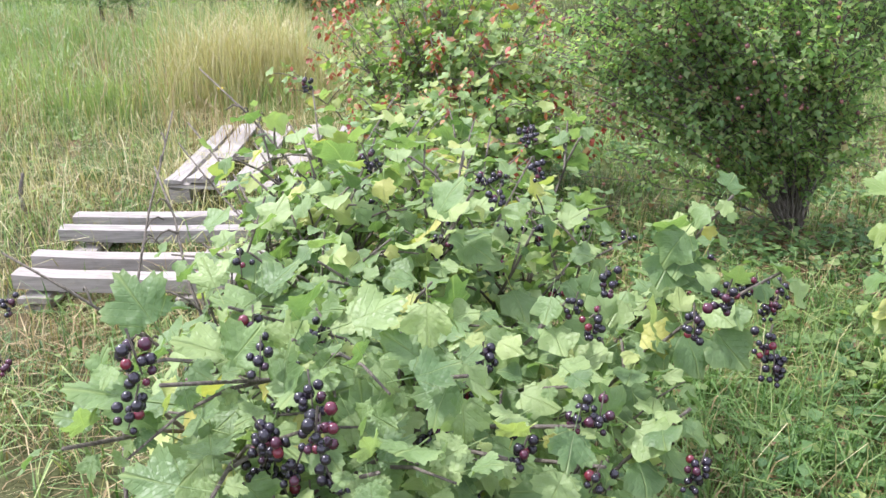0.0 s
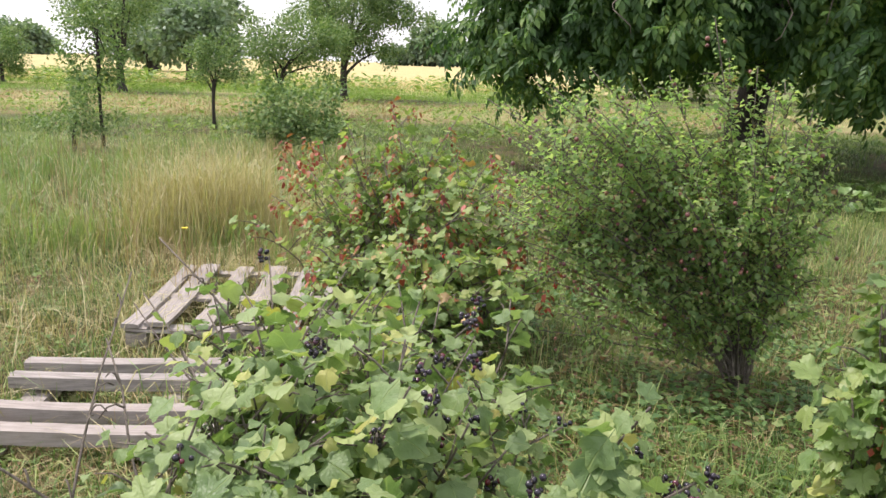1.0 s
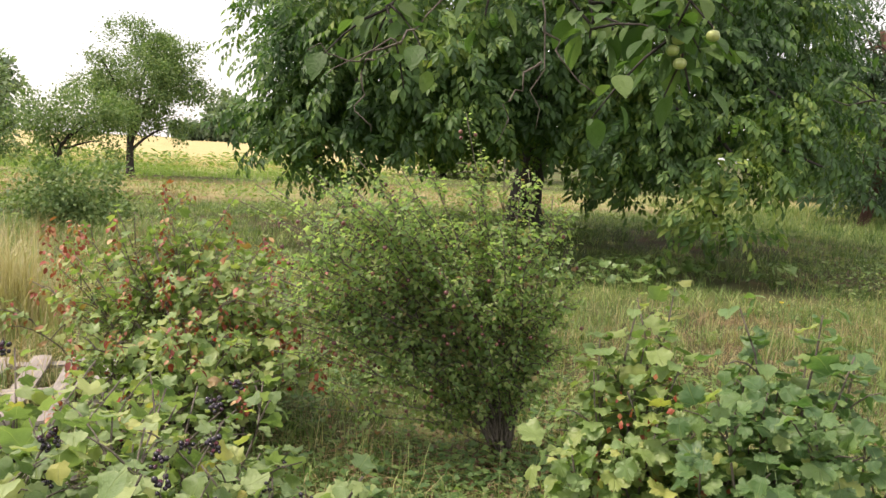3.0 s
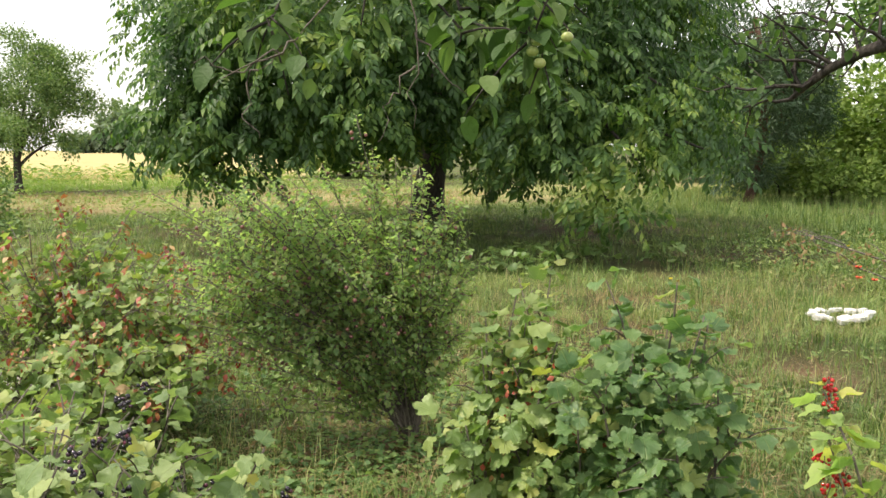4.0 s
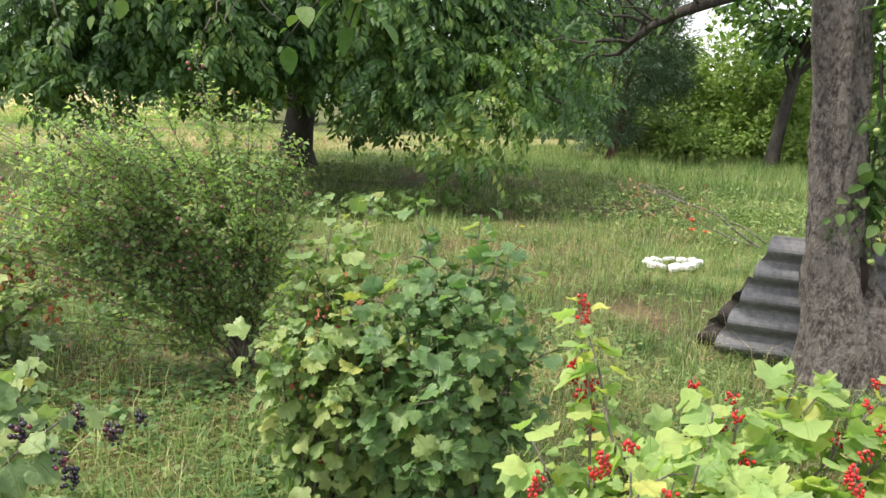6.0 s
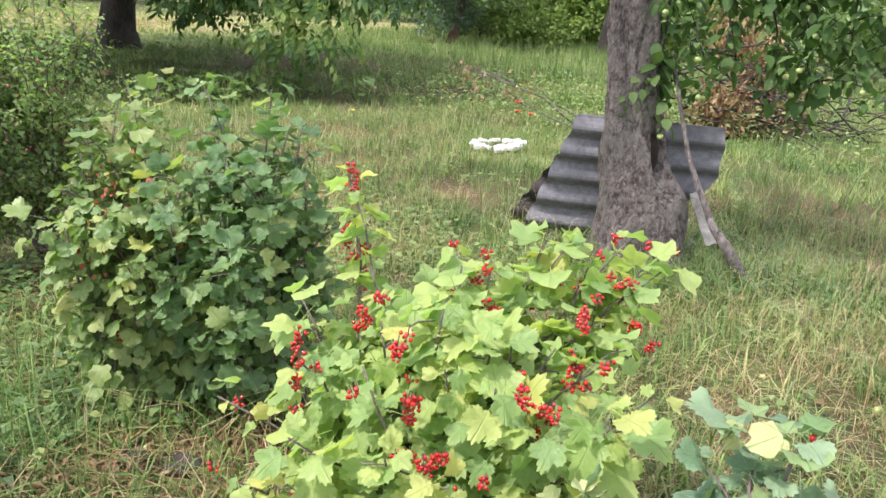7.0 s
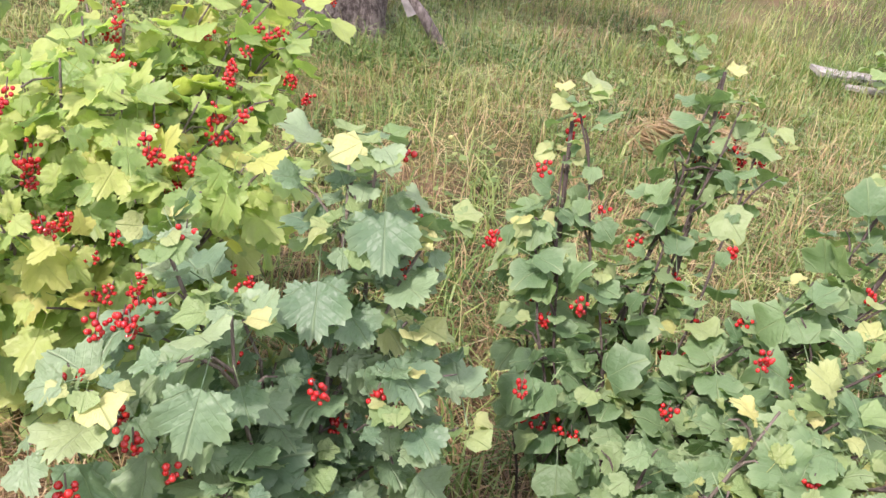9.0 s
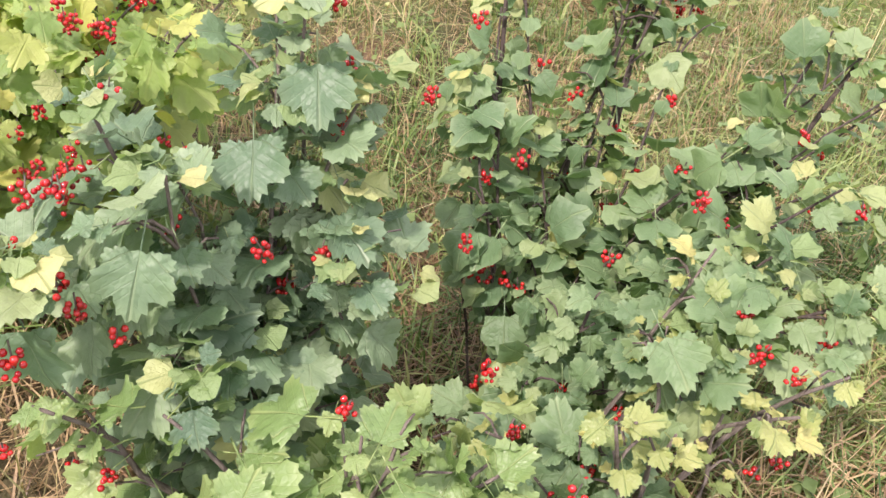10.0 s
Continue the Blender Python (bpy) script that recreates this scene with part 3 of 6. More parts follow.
def bush(name, label, base, tips, templates, mat, size, stem_mat, singles, nearest, gap=0.03, shoots=5, shoot_len=0.2, start=0.3,
         rest_templates=None, berries=None, berry_count=0, spread=0.1, thick=0.007, clusters=None, bare=0, bow=0.13, foot=0.05, slim=0, twin=1, push=0.03, thin=(1.2, 0.72), stacks=()):
    """A fruit bush: stems from one stool, side shoots, leaves, fruit clusters. Returns the Empty at its base."""
    thing = tagged(new(name), label, "bush")
    rng.bit_generator.state = np.random.default_rng(int(base[0] * 1000 + base[1] * 100)).bit_generator.state
    thing.location = (base[0], base[1], 0)
    b0 = np.array([base[0], base[1], 0.0])
    pl, bl, up, sz, spots = [], [], [], [], []
    heart = np.array([*np.mean(np.asarray(tips, float)[:, :2], axis=0), 0.3 * np.max(np.asarray(tips, float)[:, 2])])
    for i, tip in enumerate(tips):
        tip = np.asarray(tip, float)
        root = b0 + [*(rng.normal(0, spread, 2)), -0.03]
        lean = (tip - root) * [1, 1, 0]
        pts = curve(root, tip, -lean * bow + rng.normal(0, 0.03, 3) * [1, 1, 0] + [0, 0, 0.03], 9, 0.006)
        reach = np.linalg.norm(tip - root)
        bits = [tube(pts, np.linspace(thick * rng.uniform(0.8, 1.3), 0.0022, 9), 6)]
        runs = [(pts, start)] if i >= bare else []
        ss = rng.uniform(start, 0.92, shoots)
        for p, d in zip(*along(pts, ss)):
            out = unit(rng.normal(0, 1, 3) * [1, 1, 0.35] + unit(lean) * 0.5 + [0, 0, 0.45])
            q = p + unit(out + d * 0.4) * shoot_len * rng.uniform(0.5, 1.25) * min(1, reach / 0.6)
            if i < bare or i < slim:
                q = p + (q - p) * 0.35
            run = curve(p, q, [0, 0, 0.02], 4)
            bits.append(tube(run, [0.003, 0.0026, 0.0022, 0.0016], 4))
            if i >= bare:
                runs.append((run, 0.15))
        v, f, u = joined(bits)
        part("stem", mesh_np("stem", v - b0, f, stem_mat), thing)
        for run, st in runs:
            a, b, c, d = leaves_on(run, st, gap * (thin[0] if i < slim else 1), size * (thin[1] if i < slim else 1), centre=heart)
            keep = a[:, 2] > foot
            pl.append(a[keep]), bl.append(b[keep]), up.append(c[keep]), sz.append(d[keep])
        if len(runs):
            q = along(pts, rng.uniform(0.4, 0.98, 4))[0]
            spots.append(q + unit((q - b0) * [1, 1, 0.2] + rng.normal(0, 0.1, 3)) * 0.075 + [0, 0, 0.012])
    pl, bl, up, sz = map(np.concatenate, (pl, bl, up, sz))
    turn = frames(bl, up)
    order = np.argsort(np.linalg.norm(pl - np.asarray(nearest), axis=1))
    meshes = [mesh_np("leaf", t[0], t[1], mat, t[2]) for t in templates]
    for k in order[:singles]:
        m = Matrix(turn[k] * sz[k]).to_4x4()
        m.translation = pl[k] - b0
        part("leaf", meshes[k % len(meshes)], thing, at=m)
    rest = order[singles:]
    low = rest_templates or templates
    if len(rest):
        v, f, u = joined([scatter(t, turn[rest[j::len(low)]], pl[rest[j::len(low)]], sz[rest[j::len(low)]]) for j, t in enumerate(low)])
        part("foliage", mesh_np("foliage", v - b0, f, mat, u), thing, kind="stuff")
    if berries:
        ball_mesh, radius, length, stalk_mesh = berries
        spots = np.concatenate(spots)
        pick = rng.permutation(len(spots))[:berry_count]
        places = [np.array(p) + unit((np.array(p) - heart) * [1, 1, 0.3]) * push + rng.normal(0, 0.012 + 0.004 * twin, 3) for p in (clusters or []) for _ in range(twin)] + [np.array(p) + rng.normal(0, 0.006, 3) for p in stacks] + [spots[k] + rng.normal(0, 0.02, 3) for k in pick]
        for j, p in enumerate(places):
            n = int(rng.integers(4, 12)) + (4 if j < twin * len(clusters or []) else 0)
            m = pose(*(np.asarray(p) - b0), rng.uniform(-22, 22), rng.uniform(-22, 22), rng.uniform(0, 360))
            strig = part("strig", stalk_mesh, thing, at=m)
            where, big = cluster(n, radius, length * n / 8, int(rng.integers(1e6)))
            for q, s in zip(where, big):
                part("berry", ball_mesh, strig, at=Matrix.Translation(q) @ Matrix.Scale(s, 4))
    return thing


def fruit(mat, radius, length):
    st = tube([(0, 0, 0.012), (0, 0, -length * 0.5), (0, 0, -length)], [0.0013, 0.0011, 0.0008], 4)
    return mesh_np("berry", BALL[0], BALL[1], mat), radius, length, mesh_np("strig", st[0], st[1], M_STEM)


BLACK_FRUIT = fruit(M_BLACK_BERRY, 0.006, 0.034)
RED_FRUIT = fruit(M_RED_BERRY, 0.0047, 0.026)

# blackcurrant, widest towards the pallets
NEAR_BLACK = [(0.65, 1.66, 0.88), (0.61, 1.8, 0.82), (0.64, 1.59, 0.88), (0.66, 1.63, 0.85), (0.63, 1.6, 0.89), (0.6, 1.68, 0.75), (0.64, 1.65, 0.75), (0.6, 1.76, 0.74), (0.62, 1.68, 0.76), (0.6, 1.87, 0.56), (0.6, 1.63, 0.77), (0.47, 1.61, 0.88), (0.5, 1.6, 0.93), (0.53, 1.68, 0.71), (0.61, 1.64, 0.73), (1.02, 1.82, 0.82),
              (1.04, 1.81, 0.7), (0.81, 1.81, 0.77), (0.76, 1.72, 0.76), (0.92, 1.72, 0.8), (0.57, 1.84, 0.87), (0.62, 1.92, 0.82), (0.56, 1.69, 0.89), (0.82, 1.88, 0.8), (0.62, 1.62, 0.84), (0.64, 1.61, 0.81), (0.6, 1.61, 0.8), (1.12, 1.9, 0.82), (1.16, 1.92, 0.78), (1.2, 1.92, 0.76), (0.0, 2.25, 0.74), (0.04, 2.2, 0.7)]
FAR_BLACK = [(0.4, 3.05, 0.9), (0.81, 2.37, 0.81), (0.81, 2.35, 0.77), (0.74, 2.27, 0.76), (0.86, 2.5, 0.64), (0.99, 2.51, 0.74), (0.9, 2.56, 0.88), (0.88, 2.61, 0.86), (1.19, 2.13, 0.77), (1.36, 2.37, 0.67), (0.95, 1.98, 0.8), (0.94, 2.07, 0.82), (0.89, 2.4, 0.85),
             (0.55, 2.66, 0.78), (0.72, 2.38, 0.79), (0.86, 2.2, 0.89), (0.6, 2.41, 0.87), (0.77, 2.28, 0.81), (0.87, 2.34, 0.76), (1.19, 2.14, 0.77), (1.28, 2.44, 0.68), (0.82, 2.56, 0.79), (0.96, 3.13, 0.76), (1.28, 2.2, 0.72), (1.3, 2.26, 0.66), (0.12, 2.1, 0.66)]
tips = np.vstack([[(-0.08, 3.37, 0.78), (-0.05, 2.3, 0.74), (-0.05, 3.3, 0.7), (0.1, 3.1, 0.95), (0.12, 2.9, 0.85), (0.08, 2.75, 0.78), (0.42, 2.4, 0.82)],
                  [(1.18, 2.04, 0.94), (1.25, 2.0, 0.84), (1.1, 1.86, 0.7)],
                  [(0.36, 3.3, 0.86), (1.05, 2.9, 0.86)],
                  dome((0.7, 2.5), 0.44, 0.92, 0.88, 48, 0.8),
                  [(0.62, 1.66, 0.9), (0.5, 1.6, 0.88), (0.74, 1.8, 0.84), (0.92, 1.66, 0.8), (0.42, 1.55, 0.84), (0.52, 1.78, 0.88), (0.84, 1.6, 0.8), (0.66, 1.5, 0.76), (0.96, 1.7, 0.72), (0.72, 1.52, 0.84), (0.58, 1.48, 0.84), (0.8, 1.66, 0.86),
                   (0.3, 2.62, 0.8), (0.28, 2.9, 0.8), (0.34, 2.25, 0.78), (0.3, 3.15, 0.82), (0.26, 2.45, 0.62)]])
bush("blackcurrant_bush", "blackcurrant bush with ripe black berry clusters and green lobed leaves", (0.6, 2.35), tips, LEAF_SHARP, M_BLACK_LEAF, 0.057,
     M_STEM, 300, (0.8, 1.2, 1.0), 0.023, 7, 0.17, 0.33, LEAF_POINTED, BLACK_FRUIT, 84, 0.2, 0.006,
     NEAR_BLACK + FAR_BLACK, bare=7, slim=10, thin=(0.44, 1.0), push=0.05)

# currant behind it, with reddened leaves at the shoot tips
tips = np.vstack([dome((0.72, 5.35), 0.85, 0.65, 1.08, 36, 0.6), [(0.15, 5.55, 0.98), (0.62, 5.3, 1.22), (1.0, 5.35, 1.2), (0.4, 5.2, 1.12), (0.1, 5.3, 0.9)],
                  dome((0.78, 4.5), 0.6, 0.5, 0.66, 24, 0.7), dome((0.95, 5.0), 0.55, 0.5, 0.95, 20, 0.7), dome((1.3, 4.85), 0.28, 0.35, 0.62, 12, 0.8)])
red = bush("reddened_currant_bush", "currant bush with yellowing leaves and dried red shoot tips", (0.75, 5.1), tips, LEAF_PLAIN, M_RED_LEAF, 0.057,
           M_STEM, 150, (0.8, 4.2, 1.0), 0.027, 7, 0.18, 0.2, None, RED_FRUIT, 30, 0.22)
dry = [leaves_on(curve(p - [0, 0, rng.uniform(0.05, 0.16)], p, rng.normal(0, 0.015, 3), 4), 0.0, 0.007, 0.036) for p in np.vstack([tips[rng.permutation(len(tips))[:78]] + [0, 0, 0.02], np.array([0.14, 5.4, 0.98]) + rng.normal(0, 1, (9, 3)) * [0.07, 0.1, 0.06]])]
pl, bl, up, sz = (np.concatenate(k) for k in zip(*dry))
v, f, u = scatter(OVAL, frames(bl + [0, 0, -0.6], up), pl, sz)
part("withered_leaves", mesh_np("withered_leaves", v - [0.75, 5.1, 0], f, M_RUSTY_LEAF, u), red, "rust-red withered leaves", "stuff")

# gooseberry: many arching stems from one narrow stool, clothed with short leafy spurs
g = np.random.default_rng(21)
tips = np.vstack([
    [(2.01, 4.46, 1.66), (2.19, 4.4, 1.46), (2.31, 4.4, 1.42), (2.42, 4.35, 1.3), (2.5, 4.3, 1.08), (1.5, 4.46, 1.44), (1.71, 4.46, 1.4), (1.3, 4.6, 1.36), (1.62, 4.5, 1.3), (2.1, 4.5, 1.5), (1.85, 4.5, 1.42), (2.24, 4.3, 1.36), (2.5, 4.4, 1.22)],
    np.column_stack([g.uniform(1.0, 1.75, 36), g.uniform(4.25, 4.95, 36), g.uniform(0.8, 1.36, 36)]),
    np.column_stack([g.uniform(1.7, 2.4, 22), g.uniform(4.1, 4.8, 22), g.uniform(0.8, 1.26, 22)]),
    np.column_stack([g.uniform(1.5, 2.5, 12), g.uniform(4.05, 4.7, 12), g.uniform(0.72, 1.0, 12)]),
    np.column_stack([g.uniform(0.95, 1.6, 14), g.uniform(4.3, 4.85, 14), g.uniform(0.66, 1.0, 14)]),
    [(1.3, 4.4, 0.62), (1.2, 4.45, 0.7), (1.45, 4.35, 0.66), (1.55, 4.3, 0.6), (1.15, 4.35, 0.58), (1.6, 4.42, 0.7), (2.62, 4.4, 0.8), (2.6, 4.3, 0.95), (1.35, 4.5, 0.26), (1.42, 4.45, 0.36), (1.25, 4.7, 0.8), (1.9, 4.4, 0.56), (2.52, 4.38, 0.6), (2.4, 4.15, 0.5), (2.3, 4.3, 0.42)]])
goose = bush("gooseberry_bush", "gooseberry bush with small green leaves on many thin stems", (2.28, 4.46), tips, [small_lobed()], M_BUSH_LEAF, 0.031,
             M_STEM, 0, (2, 3, 1), 0.0084, 20, 0.13, 0.34, None, None, 0, 0.022, 0.004, bow=0.2, foot=0.14)
k = g.integers(0, len(tips), 420)
w = g.uniform(0.45, 0.97, (420, 1))
spots = np.array([2.28, 4.46, 0.05]) * (1 - w) + tips[k] * w + g.normal(0, 0.05, (420, 3))
v, f, u = scatter(ball(6, 4), np.tile(np.eye(3), (420, 1, 1)), spots, g.uniform(0.007, 0.011, 420))
part("berry", mesh_np("berry", v - [2.28, 4.46, 0], f, M_GOOSE_BERRY), goose, "dull purple gooseberries", "stuff")

# redcurrants grown into each other; pale and dark leaves carry sun and shade
tips = np.vstack([dome((2.13, 2.84), 0.27, 0.29, 0.92, 18, 0.6), dome((2.12, 2.74), 0.2, 0.22, 0.5, 8, 0.8), [(2.3, 3.0, 1.1), (2.12, 2.9, 1.04), (2.02, 2.92, 0.96), (1.98, 2.86, 0.88), (2.2, 3.05, 1.06)]])
pale = bush("pale_redcurrant_bush", "redcurrant bush with leaves coloured light green as sunlit and dried red fruit strings", (2.14, 2.84), tips, LEAF_FINE, M_LIGHT_LEAF, 0.063,
     M_STEM, 200, (1.6, 1.8, 0.9), 0.018, 6, 0.14, 0.1, LEAF_ROUND, RED_FRUIT, 2, 0.08)
dry = np.array([(2.02, 2.72, 0.78), (2.08, 2.7, 0.68), (1.98, 2.75, 0.6), (2.12, 2.68, 0.85), (2.2, 2.6, 0.62)])[rng.integers(0, 5, 90)] + rng.normal(0, 1, (90, 3)) * [0.03, 0.03, 0.05]
v, f, u = scatter(SMALL, frames(rng.normal(0, 0.4, (90, 3)) + [0, 0, -1], rng.normal(0, 1, (90, 3))), dry, rng.uniform(0.012, 0.026, 90))
part("dried_fruit", mesh_np("dried_fruit", v - [2.14, 2.84, 0], f, M_RUSTY_LEAF, u), pale, "dried rust-red fruit strings", "stuff")
tips = np.vstack([dome((2.39, 2.56), 0.33, 0.33, 1.0, 20, 0.6), [(2.32, 2.69, 1.1), (2.5, 2.58, 1.1), (2.5, 2.45, 1.02), (2.6, 2.55, 1.0)], dome((2.36, 2.56), 0.34, 0.34, 0.55, 12, 0.75)])
bush("dark_redcurrant_bush", "dense redcurrant bush with lobed leaves, dark green with shade painted in", (2.38, 2.58), tips, LEAF_FINE, M_DARK_LEAF, 0.063,
     M_STEM, 250, (1.6, 1.8, 0.9), 0.017, 6, 0.15, 0.1, LEAF_ROUND, RED_FRUIT, 1, 0.1)

# redcurrant with yellow-green leaves
tips = np.vstack([[(2.29, 1.8, 1.0), (2.3, 1.79, 0.9)], dome((2.32, 1.38), 0.46, 0.38, 0.86, 32, 0.68), dome((2.26, 1.36), 0.42, 0.36, 0.5, 14, 0.8), [(2.73, 1.46, 0.86), (2.95, 1.36, 0.84), (2.85, 1.38, 0.86), (2.9, 1.3, 0.8), (2.78, 1.42, 0.84), (2.7, 1.5, 0.88), (2.45, 1.56, 0.85), (2.1, 1.7, 0.76), (1.88, 1.66, 0.58), (1.84, 1.48, 0.48), (2.5, 1.0, 0.7)]])
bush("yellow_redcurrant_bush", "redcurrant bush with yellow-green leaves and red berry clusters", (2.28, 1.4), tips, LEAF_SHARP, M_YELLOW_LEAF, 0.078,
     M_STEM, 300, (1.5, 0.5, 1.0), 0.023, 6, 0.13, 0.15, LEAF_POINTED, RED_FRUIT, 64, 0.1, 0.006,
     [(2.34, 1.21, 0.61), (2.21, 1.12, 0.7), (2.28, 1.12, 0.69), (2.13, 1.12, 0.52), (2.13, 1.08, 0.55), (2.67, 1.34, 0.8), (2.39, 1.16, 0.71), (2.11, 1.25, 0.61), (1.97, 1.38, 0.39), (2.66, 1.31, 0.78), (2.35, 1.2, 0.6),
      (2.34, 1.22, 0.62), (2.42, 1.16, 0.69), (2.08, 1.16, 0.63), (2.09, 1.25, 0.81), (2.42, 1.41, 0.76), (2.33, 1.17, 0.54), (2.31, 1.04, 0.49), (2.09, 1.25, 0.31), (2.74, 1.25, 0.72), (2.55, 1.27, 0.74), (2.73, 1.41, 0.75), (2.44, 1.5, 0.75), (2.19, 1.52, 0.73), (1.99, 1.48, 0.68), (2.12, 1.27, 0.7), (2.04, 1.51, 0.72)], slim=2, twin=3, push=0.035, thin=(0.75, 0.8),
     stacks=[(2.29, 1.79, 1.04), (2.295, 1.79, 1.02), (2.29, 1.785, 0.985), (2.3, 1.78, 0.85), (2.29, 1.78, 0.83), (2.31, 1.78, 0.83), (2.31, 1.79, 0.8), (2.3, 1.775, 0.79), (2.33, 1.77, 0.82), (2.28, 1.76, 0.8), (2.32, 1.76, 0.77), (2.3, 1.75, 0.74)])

def young_leaves(thing, tips, size, each=7):
    """Rosettes of small puckered young leaves that end the shoots."""
    b0 = np.array(thing.location)
    n = len(tips) * each
    a = rng.uniform(0, 6.28, n)
    p = np.repeat(np.asarray(tips, float), each, axis=0) + np.column_stack([np.cos(a), np.sin(a), rng.uniform(-0.6, 0.9, n)]) * 0.022
    way = np.column_stack([np.cos(a), np.sin(a), rng.uniform(-0.5, 0.5, n)])
    up = rng.normal(0, 0.35, (n, 3)) + [0, 0, 1]
    turn, big = frames(way, up), size * rng.uniform(0.55, 1.2, n)
    v, f, u = joined([scatter(t, turn[j::4], p[j::4], big[j::4]) for j, t in enumerate(LEAF_ROUND)])
    part("young_leaf", mesh_np("young_leaf", v - b0, f, M_YOUNG_LEAF, u), thing, "pale puckered young leaves", "stuff")


# redcurrants with bluish leaves beside the path
tips = np.array([(2.16, 0.56, 0.92), (2.2, 0.64, 0.88), (1.93, 0.72, 0.82), (1.93, 0.6, 0.76), (1.77, 0.66, 0.7), (2.23, 0.5, 0.8), (2.1, 0.45, 0.6), (2.0, 0.54, 0.5), (2.05, 0.7, 0.6), (1.85, 0.5, 0.55), (2.2, 0.4, 0.5), (2.12, 0.58, 0.8), (2.0, 0.66, 0.7), (2.18, 0.5, 0.66), (1.9, 0.6, 0.6), (2.1, 0.62, 0.5)])
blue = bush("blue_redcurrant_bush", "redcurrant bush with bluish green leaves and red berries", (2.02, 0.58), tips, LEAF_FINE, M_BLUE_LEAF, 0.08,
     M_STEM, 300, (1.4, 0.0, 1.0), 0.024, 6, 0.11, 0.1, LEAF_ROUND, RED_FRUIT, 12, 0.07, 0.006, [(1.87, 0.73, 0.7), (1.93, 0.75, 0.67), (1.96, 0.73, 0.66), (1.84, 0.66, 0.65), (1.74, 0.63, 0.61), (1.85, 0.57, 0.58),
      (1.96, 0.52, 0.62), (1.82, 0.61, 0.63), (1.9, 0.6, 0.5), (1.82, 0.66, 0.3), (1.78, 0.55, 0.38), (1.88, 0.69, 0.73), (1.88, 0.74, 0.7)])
young_leaves(blue, tips, 0.045)
tips = np.array([(3.2, 0.38, 0.86), (3.18, 0.36, 0.78), (3.08, 0.35, 0.72), (3.13, 0.31, 0.83), (3.12, 0.25, 0.78), (2.8, 0.55, 0.84), (2.76, 0.54, 0.74), (2.7, 0.52, 0.66), (2.55, 0.46, 0.58), (2.55, 0.3, 0.42), (3.13, -0.03, 0.74), (3.07, -0.1, 0.73), (3.0, -0.18, 0.7), (2.85, 0.04, 0.62), (2.64, -0.14, 0.66),
                 (2.52, -0.08, 0.57), (2.36, -0.09, 0.5), (2.6, 0.52, 0.66), (2.7, 0.4, 0.55), (2.74, -0.1, 0.58), (2.6, 0.0, 0.48), (2.62, 0.22, 0.4), (2.8, -0.2, 0.54), (3.12, -0.2, 0.66), (2.7, 0.1, 0.42), (2.45, 0.12, 0.36), (2.5, -0.12, 0.54), (2.48, -0.22, 0.57), (2.4, -0.02, 0.47)])
tips = np.vstack([tips, dome((2.46, -0.02), 0.36, 0.28, 0.46, 9, 0.75), dome((2.2, 0.12), 0.22, 0.22, 0.36, 5, 0.8)])
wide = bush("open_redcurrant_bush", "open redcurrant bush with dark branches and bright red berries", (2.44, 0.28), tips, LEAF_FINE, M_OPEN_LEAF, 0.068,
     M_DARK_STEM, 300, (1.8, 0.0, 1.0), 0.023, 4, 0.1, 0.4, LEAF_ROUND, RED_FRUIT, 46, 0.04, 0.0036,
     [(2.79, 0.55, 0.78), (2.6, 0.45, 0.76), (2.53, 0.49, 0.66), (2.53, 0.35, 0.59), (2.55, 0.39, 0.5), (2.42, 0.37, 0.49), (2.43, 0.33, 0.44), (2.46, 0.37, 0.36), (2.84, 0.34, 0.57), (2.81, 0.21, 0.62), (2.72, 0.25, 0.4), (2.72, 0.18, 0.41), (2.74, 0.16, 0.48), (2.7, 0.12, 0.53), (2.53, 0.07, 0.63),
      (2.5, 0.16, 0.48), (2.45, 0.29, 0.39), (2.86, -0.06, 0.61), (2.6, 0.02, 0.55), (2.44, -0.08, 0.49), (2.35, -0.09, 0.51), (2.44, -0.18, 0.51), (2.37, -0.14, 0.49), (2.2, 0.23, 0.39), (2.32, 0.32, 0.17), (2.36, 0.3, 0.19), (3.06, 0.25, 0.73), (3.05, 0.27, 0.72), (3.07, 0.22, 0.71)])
young_leaves(wide, tips[:29], 0.042)
for k, pts in enumerate(([(2.4, 0.32, -0.03), (2.47, 0.31, 0.08), (2.58, 0.31, 0.18), (2.72, 0.29, 0.33), (2.86, 0.29, 0.47), (3.02, 0.33, 0.66), (3.2, 0.38, 0.86)],
                         [(2.58, 0.31, 0.18), (2.68, 0.2, 0.28), (2.8, 0.08, 0.4), (2.95, -0.05, 0.56), (3.1, -0.1, 0.72)],
                         [(2.5, 0.31, 0.1), (2.56, 0.39, 0.3), (2.66, 0.47, 0.52), (2.79, 0.55, 0.8)])):
    v, f, u = tube(np.array(pts), np.linspace(0.014 if k == 0 else 0.01, 0.004, len(pts)), 7)
    part("branch", mesh_np("branch", v - [2.44, 0.28, 0], f, M_DARK_STEM), wide, "dark thick main branch")
tips = np.array([(2.07, 0.02, 0.54), (2.11, 0.0, 0.52), (2.44, 0.0, 0.6), (2.32, 0.02, 0.52), (2.12, 0.2, 0.36), (2.21, -0.18, 0.55), (2.33, -0.23, 0.55), (2.14, -0.05, 0.5), (2.3, -0.1, 0.42)])
